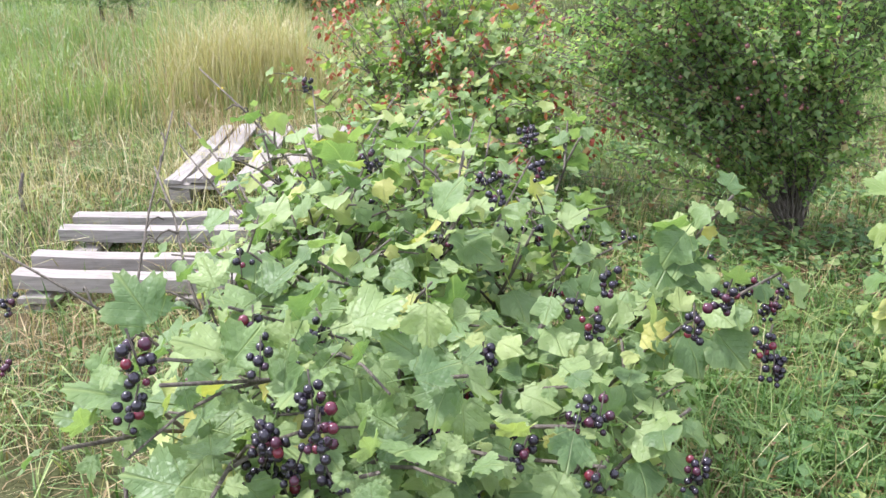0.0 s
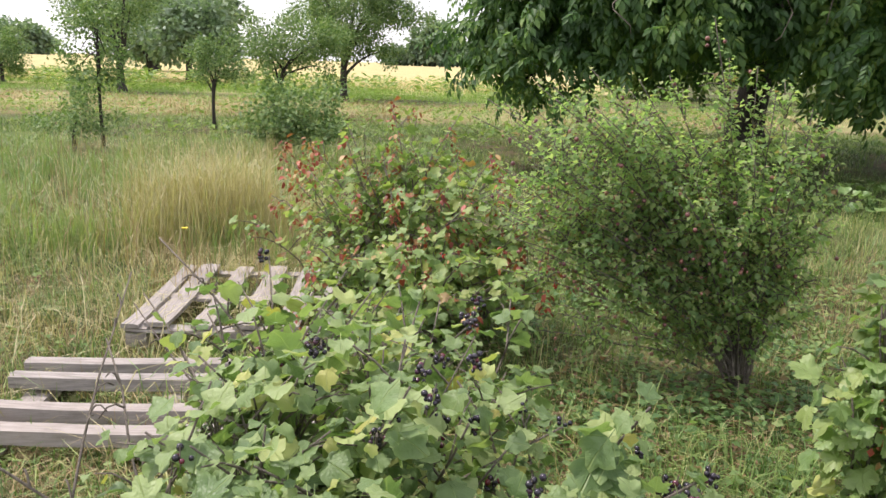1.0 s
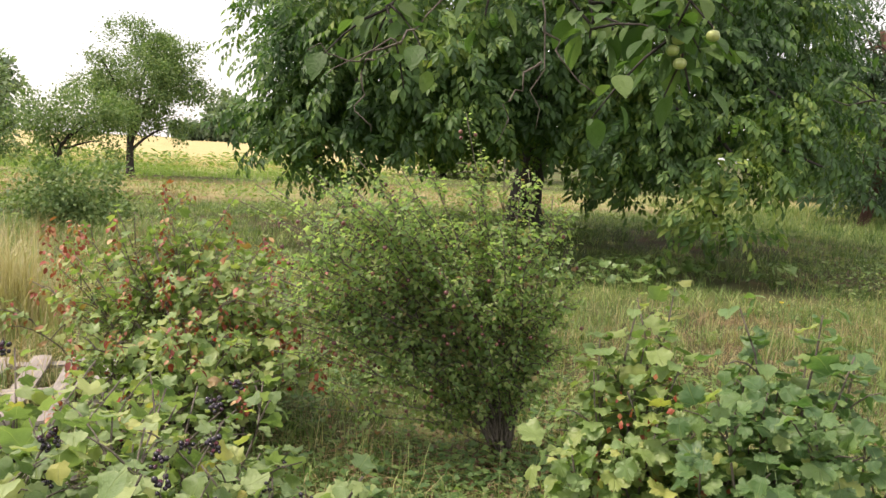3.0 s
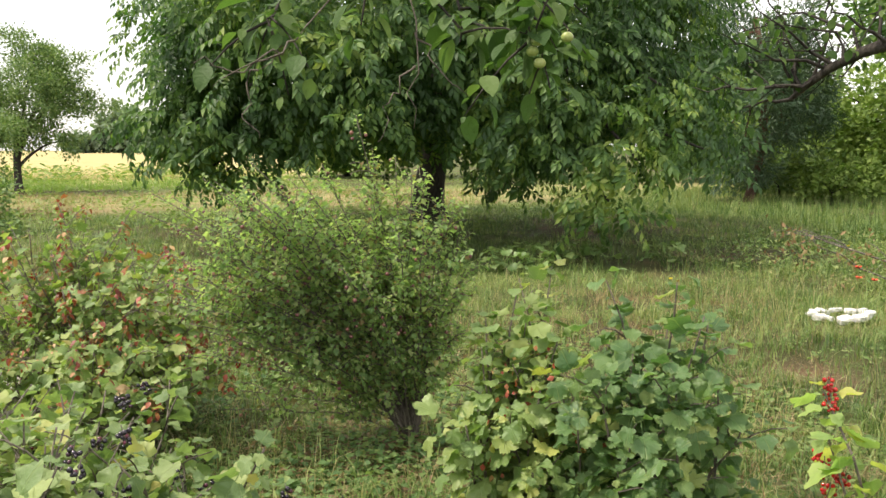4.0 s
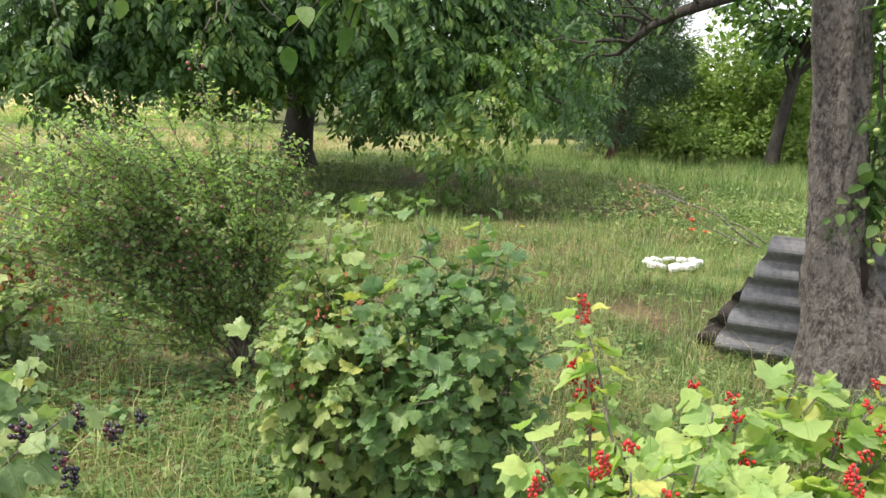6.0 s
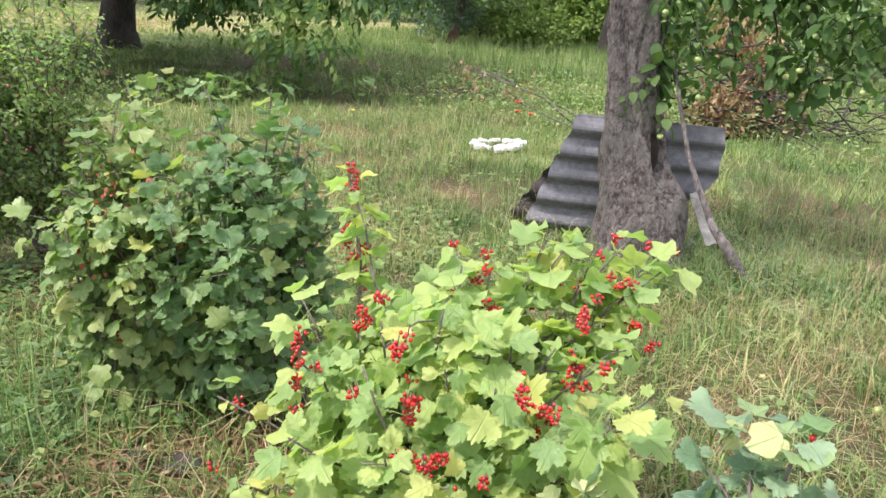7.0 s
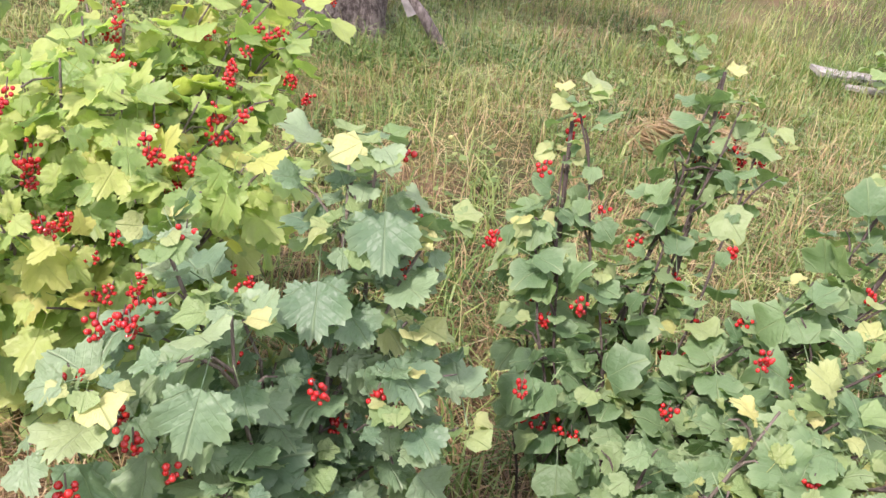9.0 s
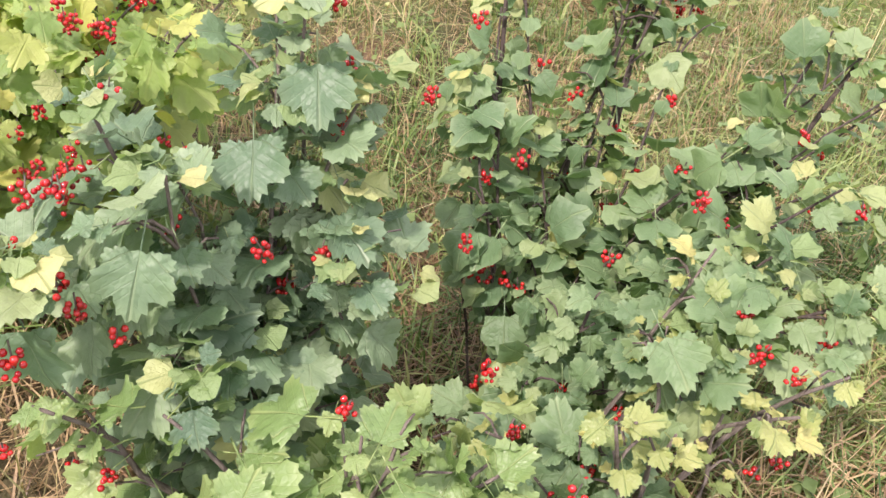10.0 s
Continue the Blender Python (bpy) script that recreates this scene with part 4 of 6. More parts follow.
bush("mottled_redcurrant_bush", "low redcurrant bush with pale yellow mottled young leaves", (2.2, -0.05), tips, LEAF_FINE, M_MOTTLED_LEAF, 0.042,
     M_STEM, 150, (1.5, 0.0, 1.0), 0.034, 2, 0.07, 0.72, LEAF_ROUND, RED_FRUIT, 4, 0.05)
tips = np.array([(1.7, 0.61, 0.55), (1.79, 0.5, 0.52), (1.89, 0.28, 0.53), (1.85, 0.2, 0.58), (1.95, 0.12, 0.5), (1.75, 0.36, 0.42), (2.0, 0.25, 0.42)])
bush("low_redcurrant_bush", "low redcurrant bush with pale green leaves at the path", (1.88, 0.36), tips, LEAF_FINE, M_PALE_LEAF, 0.082,
     M_STEM, 200, (1.4, 0.0, 1.0), 0.032, 5, 0.11, 0.3, LEAF_ROUND, RED_FRUIT, 8, 0.05)


# ---- trees ----
OVAL_T = plain_leaf(0.34)
SLIM_T = plain_leaf(0.11)



def tree(name, label, base, trunk_top, trunk_r, crown, clumps, per, clump_r, template, size, mat, bark, limbs=7, droop=0.0, hollow=0.45, flat_low=None, lean=(0, 0), extra=(), seed=1):
    """A tree: trunk, limbs to the clumps, a crown of many leaves with gaps. crown: centre and radii."""
    r = np.random.default_rng(seed)
    thing = tagged(new(name), label, "tree")
    thing.location = (base[0], base[1], 0)
    b0 = np.array([base[0], base[1], 0.0])
    top = b0 + [lean[0], lean[1], trunk_top]
    c, rad = np.array(crown[0]), np.array(crown[1])
    v, f, u = tube(curve(b0 - [0, 0, 0.05], top, r.normal(0, 0.02 * trunk_top, 3) * [1, 1, 0], 7), trunk_r * np.array([1.5, 1.12, 1.0, 0.95, 0.92, 0.85, 0.6]), 10)
    part("trunk", mesh_np("trunk", v - b0, f, bark), thing)
    d = unit(r.normal(0, 1, (clumps, 3)) * [1, 1, 0.8])
    rag = np.array([0.72 + 0.5 * (0.5 + noise.noise((x * 1.7 + seed, y * 1.7, w * 1.7))) for x, y, w in d])
    cl = c + d * rad * rag[:, None] * (hollow + (1 - hollow) * r.uniform(0, 1, clumps) ** 0.5)[:, None]
    if flat_low is not None:
        cl[:, 2] = np.maximum(cl[:, 2], flat_low + r.uniform(0, 0.5, clumps))
    if len(extra):
        cl = np.vstack([cl, np.repeat(np.array(extra), 2, axis=0)])
        clumps = len(cl)
    for k in range(limbs):
        q = cl[-1 - k] if k % 3 == 0 else cl[k]
        s = r.uniform(0.55, 1.0)
        a = b0 + (top - b0) * s
        n = np.linalg.norm(q - a)
        v, f, u = tube(curve(a, q, [0, 0, 0.12 * n], 7, 0.03 * n / 3), np.linspace(trunk_r * 0.5, trunk_r * 0.08, 7), 6)
        part("limb", mesh_np("limb", v - b0, f, bark), thing)
    n = clumps * per
    ctr = np.repeat(cl, per, axis=0)
    axis = unit((cl - c) / rad * [1, 1, 0.8] + r.normal(0, 0.45, (clumps, 3)) + [0, 0, 0.3 - droop])
    reach = r.uniform(-0.5, 1.5, n)
    off = r.normal(0, 1, (n, 3)) * clump_r * np.array([0.62, 0.62, 0.5]) * (1.25 - 0.4 * reach)[:, None] + np.repeat(axis, per, axis=0) * (reach * 1.25 * clump_r)[:, None]
    p = ctr + off
    out = unit(off + (p - c) / rad * clump_r * 0.8)
    way = unit(out + r.normal(0, 0.6, (n, 3)) + [0, 0, -droop])
    up = unit(out * 0.6 + r.normal(0, 0.4, (n, 3)) + [0, 0, 0.8])
    keep = p[:, 2] > 0.25
    v, f, u = scatter(template, frames(way, up)[keep], p[keep], size * r.uniform(0.65, 1.2, keep.sum()))
    part("crown", mesh_np("crown", v - b0, f, mat, u), thing, kind="stuff")
    return thing


WALNUT_SKIRT = [(1.2, 13.0, 1.9), (1.65, 12.8, 1.6), (2.1, 12.7, 1.25), (2.5, 12.3, 1.2), (2.9, 11.9, 1.9), (3.4, 11.4, 1.75), (3.9, 11.2, 1.9), (4.4, 11.0, 2.1), (4.9, 10.9, 2.1), (5.4, 10.7, 1.9), (6.7, 12.7, 1.05), (7.0, 12.9, 1.3), (6.1, 10.0, 1.6),
                (6.3, 9.75, 1.15), (6.6, 9.5, 0.85), (6.75, 9.55, 1.4), (7.0, 9.5, 1.35), (7.45, 9.5, 1.75), (8.0, 9.5, 1.5), (8.6, 9.8, 1.75), (6.2, 9.9, 2.1), (6.8, 9.7, 2.0), (7.5, 9.7, 2.3), (8.2, 9.8, 2.2), (9.0, 10.6, 2.5)]


def walnut_tree():
    """Boughs like small umbrellas on a wide dome, each hung round with compound leaves."""
    r = np.random.default_rng(3)
    thing = tagged(new("walnut_tree"), "large old walnut tree with low drooping dark green crown", "tree")
    b0 = np.array([6.9, 17.0, 0.0])
    thing.location = b0
    v, f, u = tube(curve(b0 - [0, 0, 0.05], b0 + [-0.1, -0.1, 3.2], (0.1, 0, 0), 9, 0.03), 0.3 * np.array([1.6, 1.2, 1.05, 1.0, 0.98, 0.96, 0.95, 0.9, 0.7]), 12)
    part("trunk", mesh_np("trunk", v - b0, f, M_DARK_BARK), thing)
    mid, rad = np.array([6.2, 15.5, 3.3]), np.array([4.9, 5.5, 4.2])
    d = unit(r.normal(0, 1, (230, 3)) + [0, -0.35, 0.15])
    d[:, 2] = np.abs(d[:, 2]) * 1.0 - 0.12
    cl = mid + d * rad * r.uniform(0.72, 1.0, (230, 1)) ** 0.7
    cl[:, 2] += r.uniform(-0.4, 0.4, 230)
    inner = mid + unit(r.normal(0, 1, (30, 3))) * rad * r.uniform(0.25, 0.7, (30, 1))
    inner[:, 2] = np.maximum(inner[:, 2], 2.6)
    band = np.array([(x, 15.5 - 5.0 * math.sqrt(1 - ((x - 6.0) / 5.2) ** 2), z) for x in np.linspace(1.7, 9.6, 15) for z in (2.5, 3.0, 3.7)]) + r.normal(0, 0.2, (45, 3))
    low = np.column_stack([r.uniform(2.2, 9.4, 70), r.uniform(11.3, 16.5, 70), r.uniform(1.65, 2.5, 70)])
    wing = np.column_stack([r.uniform(1.9, 4.2, 26), r.uniform(12.0, 14.2, 26), r.uniform(1.7, 3.3, 26)])
    low = np.vstack([low, wing])
    roof = np.column_stack([r.uniform(2.5, 10.5, 90), r.uniform(11.5, 20.0, 90), r.uniform(4.2, 6.0, 90)])
    tongue = np.vstack([p + np.array([r.normal(0, 0.1), r.normal(0, 0.1), -0.3 * j]) for p in band[r.permutation(45)[:24]] for j in (1, 2, 3)])
    cl = np.vstack([WALNUT_SKIRT, low, tongue, cl, band, inner, roof])
    k0 = len(WALNUT_SKIRT) + len(low) + len(tongue)
    cl[k0:, 2] = np.maximum(cl[k0:, 2], 2.25 + r.uniform(0, 0.6, len(cl) - k0))
    for k in list(range(0, 25, 2)) + list(range(30, 62)):
        a = b0 + [-0.08, -0.08, r.uniform(2.0, 3.1)]
        n = np.linalg.norm(cl[k] - a)
        v, f, u = tube(curve(a, cl[k], [0, 0, 0.1 * n], 9, 0.02 * n), np.linspace(0.11, 0.015, 9), 6)
        part("limb", mesh_np("limb", v - b0, f, M_DARK_BARK), thing)
    per = 29
    n = len(cl) * per
    ident = np.arange(len(cl))
    thin = (ident < len(WALNUT_SKIRT)) | ((ident >= k0 - len(tongue)) & (ident < k0))
    size = np.repeat(np.where(ident >= len(cl) - len(roof), 1.0, np.where(thin, r.uniform(0.3, 0.45, len(cl)), r.uniform(0.45, 0.8, len(cl)))), per)
    ang, q = r.uniform(0, 2 * np.pi, n), np.sqrt(r.uniform(0, 1, n))
    radial = np.column_stack([np.cos(ang), np.sin(ang), np.zeros(n)])
    ctr = np.repeat(cl, per, axis=0)
    p = ctr + radial * (q * size)[:, None] + np.column_stack([np.zeros((n, 2)), 0.3 * size * (1 - 2.0 * q ** 2) + r.normal(0, 0.12, n)])
    away = unit((ctr - mid) * [1, 1, 0.4])
    way = unit(radial * (0.3 + 0.6 * q)[:, None] + away * 0.45 + r.normal(0, 0.5, (n, 3)) + np.column_stack([np.zeros((n, 2)), -0.15 - 0.45 * q]))
    up = unit(radial * 0.4 + away * 0.6 + r.normal(0, 0.3, (n, 3)) + [0, 0, 0.7])
    keep = p[:, 2] > 0.45
    v, f, u = scatter(WALNUT, frames(way, up)[keep], p[keep], r.uniform(0.24, 0.42, keep.sum()))
    part("crown", mesh_np("crown", v - b0, f, M_WALNUT_LEAF, u), thing, kind="stuff")


walnut_tree()
ORCHARD = [  # name, label, base, trunk, radius, crown centre, crown radii, clumps, leaves, clump size, leaf, material, limbs, lean, seed
    ("plum_tree", "round green orchard tree with a short trunk", (-2.4, 31.8), 1.6, 0.13, (-2.0, 31.8, 3.25), (1.95, 1.8, 1.6), 80, 130, 0.32, 0.18, M_FRUIT_TREE_LEAF, 8, (0, 0), 4),
    ("young_apple_tree", "small young orchard tree with sparse leaves", (-3.5, 17.7), 1.0, 0.035, (-3.4, 17.7, 1.35), (0.5, 0.5, 0.36), 24, 46, 0.15, 0.11, M_FRUIT_TREE_LEAF, 6, (0, 0), 5),
    ("leaning_apple_tree", "leaning orchard apple tree with spreading crown", (-3.4, 22.8), 1.2, 0.07, (-2.65, 22.8, 1.75), (1.3, 1.2, 0.62), 38, 80, 0.25, 0.15, M_FRUIT_TREE_LEAF, 7, (0.4, 0), 6),
    ("pear_tree", "tall orchard tree with upright crown", (-11.1, 33.6), 1.5, 0.14, (-11.4, 33.6, 3.2), (1.75, 1.6, 1.3), 44, 75, 0.34, 0.18, M_FRUIT_TREE_LEAF, 8, (0, 0), 8),
    ("sapling", "slender sapling with thin open foliage in tall grass", (-4.25, 13.9), 1.9, 0.025, (-4.3, 13.9, 1.45), (0.34, 0.34, 0.7), 22, 34, 0.16, 0.12, M_FRUIT_TREE_LEAF, 8, (0, 0), 9),
    ("shrub", "low green shrub below the sapling", (-4.5, 13.4), 0.3, 0.03, (-4.5, 13.4, 0.42), (0.42, 0.4, 0.36), 22, 40, 0.15, 0.1, M_FRUIT_TREE_LEAF, 5, (0, 0), 19),
    ("shrub", "low green shrub in the meadow", (-1.3, 13.2), 0.3, 0.03, (-1.15, 13.2, 0.62), (0.62, 0.55, 0.52), 34, 50, 0.19, 0.13, M_FRUIT_TREE_LEAF, 6, (0, 0), 10),
    ("cherry_tree", "dark green tree at the orchard's far side", (-11.8, 45.0), 1.6, 0.17, (-11.6, 45, 2.75), (2.0, 1.8, 1.7), 50, 80, 0.5, 0.32, M_HAZED_LEAF, 6, (0, 0), 11),
    ("cherry_tree", "dark green tree at the orchard's far side", (-15.5, 50.0), 1.8, 0.17, (-15.5, 50, 2.8), (2.2, 2.0, 1.75), 50, 80, 0.55, 0.34, M_HAZED_LEAF, 6, (0, 0), 21),
    ("edge_tree", "small tree at the edge of the ripe field", (-17.4, 37.0), 1.0, 0.08, (-17.6, 37, 1.3), (1.0, 1.0, 0.6), 30, 70, 0.3, 0.18, M_FRUIT_TREE_LEAF, 6, (0, 0), 12),
    ("bright_tree", "light green leafy tree behind the pine", (24.5, 20.5), 1.5, 0.14, (24.2, 20.5, 2.2), (2.4, 2.4, 1.8), 60, 110, 0.62, 0.22, M_BRIGHT_LEAF, 6, (0, 0), 14),
    ("bright_tree", "light green leafy tree behind the pine", (22.0, 24.0), 1.5, 0.14, (22.0, 24.0, 2.2), (2.4, 2.4, 1.9), 56, 110, 0.62, 0.22, M_BRIGHT_LEAF, 6, (0, 0), 15),
    ("leaning_tree", "dark leaning tree at the garden's edge", (20.9, 16.6), 3.4, 0.17, (22.2, 16.2, 5.0), (2.6, 2.6, 2.2), 80, 80, 0.5, 0.26, M_WALNUT_LEAF, 8, (0.85, 0.0), 16),
    ("boundary_tree", "light green tree in the row closing the meadow", (12.0, 44.0), 1.4, 0.18, (12.0, 44.0, 2.4), (4.0, 3.0, 1.7), 80, 110, 0.6, 0.34, M_BRIGHT_LEAF, 6, (0, 0), 22),
    ("boundary_tree", "light green tree in the row closing the meadow", (21.0, 40.0), 1.4, 0.18, (21.0, 40.0, 2.4), (4.5, 3.0, 1.7), 80, 110, 0.6, 0.34, M_BRIGHT_LEAF, 6, (0, 0), 23),
    ("boundary_tree", "light green tree in the row closing the meadow", (29.0, 33.0), 1.4, 0.18, (29.0, 33.0, 2.4), (4.5, 3.5, 1.7), 80, 110, 0.6, 0.34, M_BRIGHT_LEAF, 6, (0, 0), 24),
    ("boundary_tree", "light green tree in the row closing the meadow", (34.0, 25.0), 1.4, 0.18, (34.0, 25.0, 2.4), (4.5, 3.5, 1.7), 80, 110, 0.6, 0.34, M_BRIGHT_LEAF, 6, (0, 0), 25),
    ("boundary_tree", "light green tree in the row closing the meadow", (36.0, 16.0), 1.4, 0.18, (36.0, 16.0, 2.4), (4.0, 4.5, 1.7), 80, 110, 0.6, 0.34, M_BRIGHT_LEAF, 6, (0, 0), 26),
    ("boundary_tree", "light green tree in the row closing the meadow", (36.0, 7.0), 1.4, 0.18, (36.0, 7.0, 2.4), (4.0, 4.5, 1.7), 80, 110, 0.6, 0.34, M_BRIGHT_LEAF, 6, (0, 0), 27),
    ("hedge_shrub", "leafy shrub in the garden's boundary", (19.5, 20.5), 0.5, 0.05, (19.5, 20.5, 0.8), (1.4, 1.2, 0.8), 40, 60, 0.3, 0.18, M_FRUIT_TREE_LEAF, 5, (0, 0), 31),
    ("hedge_shrub", "light green shrub in the garden's boundary", (18.6, 17.6), 0.4, 0.04, (18.6, 17.6, 0.6), (1.0, 1.0, 0.6), 36, 60, 0.24, 0.16, M_BRIGHT_LEAF, 5, (0, 0), 61),
    ("hedge_shrub", "light green shrub in the garden's boundary", (23.4, 19.0), 0.4, 0.04, (23.4, 19.0, 0.9), (1.5, 1.3, 0.9), 44, 70, 0.3, 0.18, M_BRIGHT_LEAF, 5, (0, 0), 62),
    ("hedge_shrub", "light green shrub in the garden's boundary", (26.0, 23.0), 0.4, 0.04, (26.0, 23.0, 1.0), (1.8, 1.5, 1.0), 44, 70, 0.34, 0.2, M_BRIGHT_LEAF, 5, (0, 0), 63),
    ("hedge_shrub", "light green shrub in the garden's boundary", (24.6, 25.6), 0.4, 0.04, (24.6, 25.6, 1.0), (1.8, 1.5, 1.0), 44, 70, 0.34, 0.2, M_BRIGHT_LEAF, 5, (0, 0), 64),
    ("hedge_shrub", "leafy shrub in the garden's boundary", (22.5, 15.5), 0.5, 0.05, (22.5, 15.5, 1.0), (1.6, 1.6, 1.0), 45, 60, 0.34, 0.2, M_BRIGHT_LEAF, 5, (0, 0), 32),
    ("hedge_shrub", "leafy shrub in the garden's boundary", (22.0, 12.5), 0.5, 0.05, (22.0, 12.5, 1.2), (1.8, 1.8, 1.2), 45, 60, 0.36, 0.22, M_FRUIT_TREE_LEAF, 5, (0, 0), 33),
    ("hedge_shrub", "leafy shrub in the garden's boundary", (20.5, 9.0), 0.5, 0.05, (20.5, 9.0, 1.2), (1.8, 2.0, 1.3), 45, 60, 0.36, 0.22, M_FRUIT_TREE_LEAF, 5, (0, 0), 34),
    ("hedge_shrub", "leafy shrub in the garden's boundary", (19.0, 5.0), 0.5, 0.05, (19.0, 5.0, 1.2), (1.8, 2.2, 1.3), 45, 60, 0.36, 0.22, M_HAZED_LEAF, 5, (0, 0), 35),
    ("far_tree", "distant tree on the horizon", (-150.0, 320.0), 5.0, 0.7, (-150.0, 320.0, 6.0), (5.5, 5.5, 4.2), 40, 60, 2.2, 2.2, M_HAZED_LEAF, 4, (0, 0), 41),
    ("far_tree", "distant tree on the horizon", (-164.0, 320.0), 5.0, 0.7, (-164.0, 320.0, 6.0), (5.5, 5.5, 4.4), 40, 60, 2.2, 2.2, M_HAZED_LEAF, 4, (0, 0), 42),
    ("far_tree", "distant tree on the horizon", (1.0, 330.0), 5.0, 0.7, (1.0, 330.0, 8.5), (6.5, 6.5, 6.5), 40, 60, 2.0, 2.2, M_HAZED_LEAF, 4, (0, 0), 43),
    ("far_tree", "dark distant tree behind the orchard", (-19.0, 74.0), 3.0, 0.3, (-19.0, 74.0, 4.6), (2.4, 2.2, 2.6), 60, 70, 0.8, 0.6, M_HAZED_LEAF, 4, (0, 0), 44),
    ("far_tree", "dark distant tree behind the orchard", (-23.5, 76.0), 3.0, 0.3, (-23.5, 76.0, 4.2), (2.4, 2.2, 2.4), 60, 70, 0.8, 0.6, M_HAZED_LEAF, 4, (0, 0), 45),
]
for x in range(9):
    ORCHARD.append(("far_hedge", "distant hedge on the horizon", (-14.0 + 9.5 * x, 332.0), 1.4, 0.3, (-14.0 + 9.5 * x, 332.0, 3.6), (6.5, 4.5, 3.4), 22, 50, 1.5, 1.7, M_HAZED_LEAF, 2, (0, 0), 50 + x))
for nm, lab, base, tt, tr, cc, cr, nc, per, cs, ls, mt, li, ln, sd in ORCHARD:
    fine = base[0] < 5 and base[1] < 40
    tree(nm, lab, base, tt, tr, (cc, cr), nc, per * 3 if fine else per, cs, OVAL_T, ls * 0.55 if fine else ls, mt, M_DARK_BARK, li, 0.1, 0.35, lean=ln, seed=sd)
tree("pine_tree", "dense dark pine tree with a reddish trunk", (17.0, 19.0), 5.0, 0.11, ((17.0, 19.0, 3.3), (2.0, 2.0, 2.7)), 190, 150, 0.27, SLIM_T, 0.19, M_PINE_LEAF, M_PINE_BARK, 14, 0.0, 0.25, seed=13)


# ---- old apple tree ----
def apple_tree():
    thing = tagged(new("apple_tree"), "old apple tree with rough grey trunk and green apples", "tree")
    base = np.array([5.11, 3.02, 0.0])
    thing.location = base
    zk = [-0.08, 0.0, 0.12, 0.3, 0.5, 0.65, 0.8, 1.1, 1.5, 2.0, 2.5]
    rk = [0.3, 0.265, 0.23, 0.205, 0.19, 0.175, 0.152, 0.138, 0.138, 0.142, 0.15]
    z = np.concatenate([np.linspace(-0.08, 0.9, 30), np.linspace(0.96, 2.5, 24)])
    r = np.interp(z, zk, rk)
    sides = 48
    v = []
    for zz, rr in zip(z, r):
        for k in range(sides):
            a = 2 * np.pi * k / sides
            n = 0.03 * noise.noise((np.cos(a) * 2.2, np.sin(a) * 2.2, zz * 1.3)) + 0.014 * noise.noise((np.cos(a) * 9, np.sin(a) * 9, zz * 7)) + 0.006 * noise.noise((np.cos(a) * 22, np.sin(a) * 22, zz * 26))
            knot = 0.11 * math.exp(-((a - 5.05) / 0.5) ** 2 - ((zz - 0.36) / (0.16 if zz > 0.36 else 0.3)) ** 2) - 0.13 * math.exp(-((a - 4.8) / 0.26) ** 2 - ((zz - 0.62) / 0.14) ** 2)
            flare = 0.06 * max(0, 0.3 - zz) / 0.3 * math.sin(a * 4 + 1)
            q = rr + n + knot + flare
            v.append((q * math.cos(a) - 0.02 * zz, q * math.sin(a) + 0.12 * zz, zz))
    f = []
    for i in range(len(z) - 1):
        for k in range(sides):
            p, q = i * sides + k, i * sides + (k + 1) % sides
            f += [(p, q, q + sides), (p, q + sides, p + sides)]
    part("trunk", mesh_np("trunk", v, f, M_BARK), thing)
    # near-black ball: its colour supplies the shade deep in the carved hollow
    v, f, u = ball(10, 8)
    part("hollow", mesh_np("hollow", v * [0.06, 0.05, 0.13], f, M_HOLLOW), thing, "near-black plug that paints the shade inside the trunk's hollow", at=pose(0.1 * math.cos(4.8) - 0.012, 0.1 * math.sin(4.8) + 0.072, 0.62))
    head = np.array([-0.05, 0.29, 2.42])
    ends = [(-2.3, 0.6, 3.6), (-1.7, 1.6, 3.2), (1.8, 0.4, 3.4), (0.6, -1.8, 3.3), (-0.6, 2.2, 3.3), (1.4, 1.7, 3.2), (-1.0, -1.4, 3.7), (2.3, -0.9, 3.0)]
    tw, lv, high = [], [], []
    for e in ends:
        e = np.array(e)
        pts = curve(head, e, [0, 0, 0.25], 9, 0.04)
        v, f, u = tube(pts, np.linspace(0.1, 0.02, 9), 8)
        part("limb", mesh_np("limb", v, f, M_BARK), thing)
        for p, d in zip(*along(pts, rng.uniform(0.2, 1, 13))):
            q = p + unit(rng.normal(0, 1, 3) + d * 0.8 + [0, 0, -0.2]) * rng.uniform(0.4, 0.95)
            run = curve(p, q, [0, 0, 0.06], 6, 0.02)
            tw.append(tube(run, np.linspace(0.012, 0.003, 6), 4))
            high.append(leaves_on(run, 0.1, 0.042, 0.085))
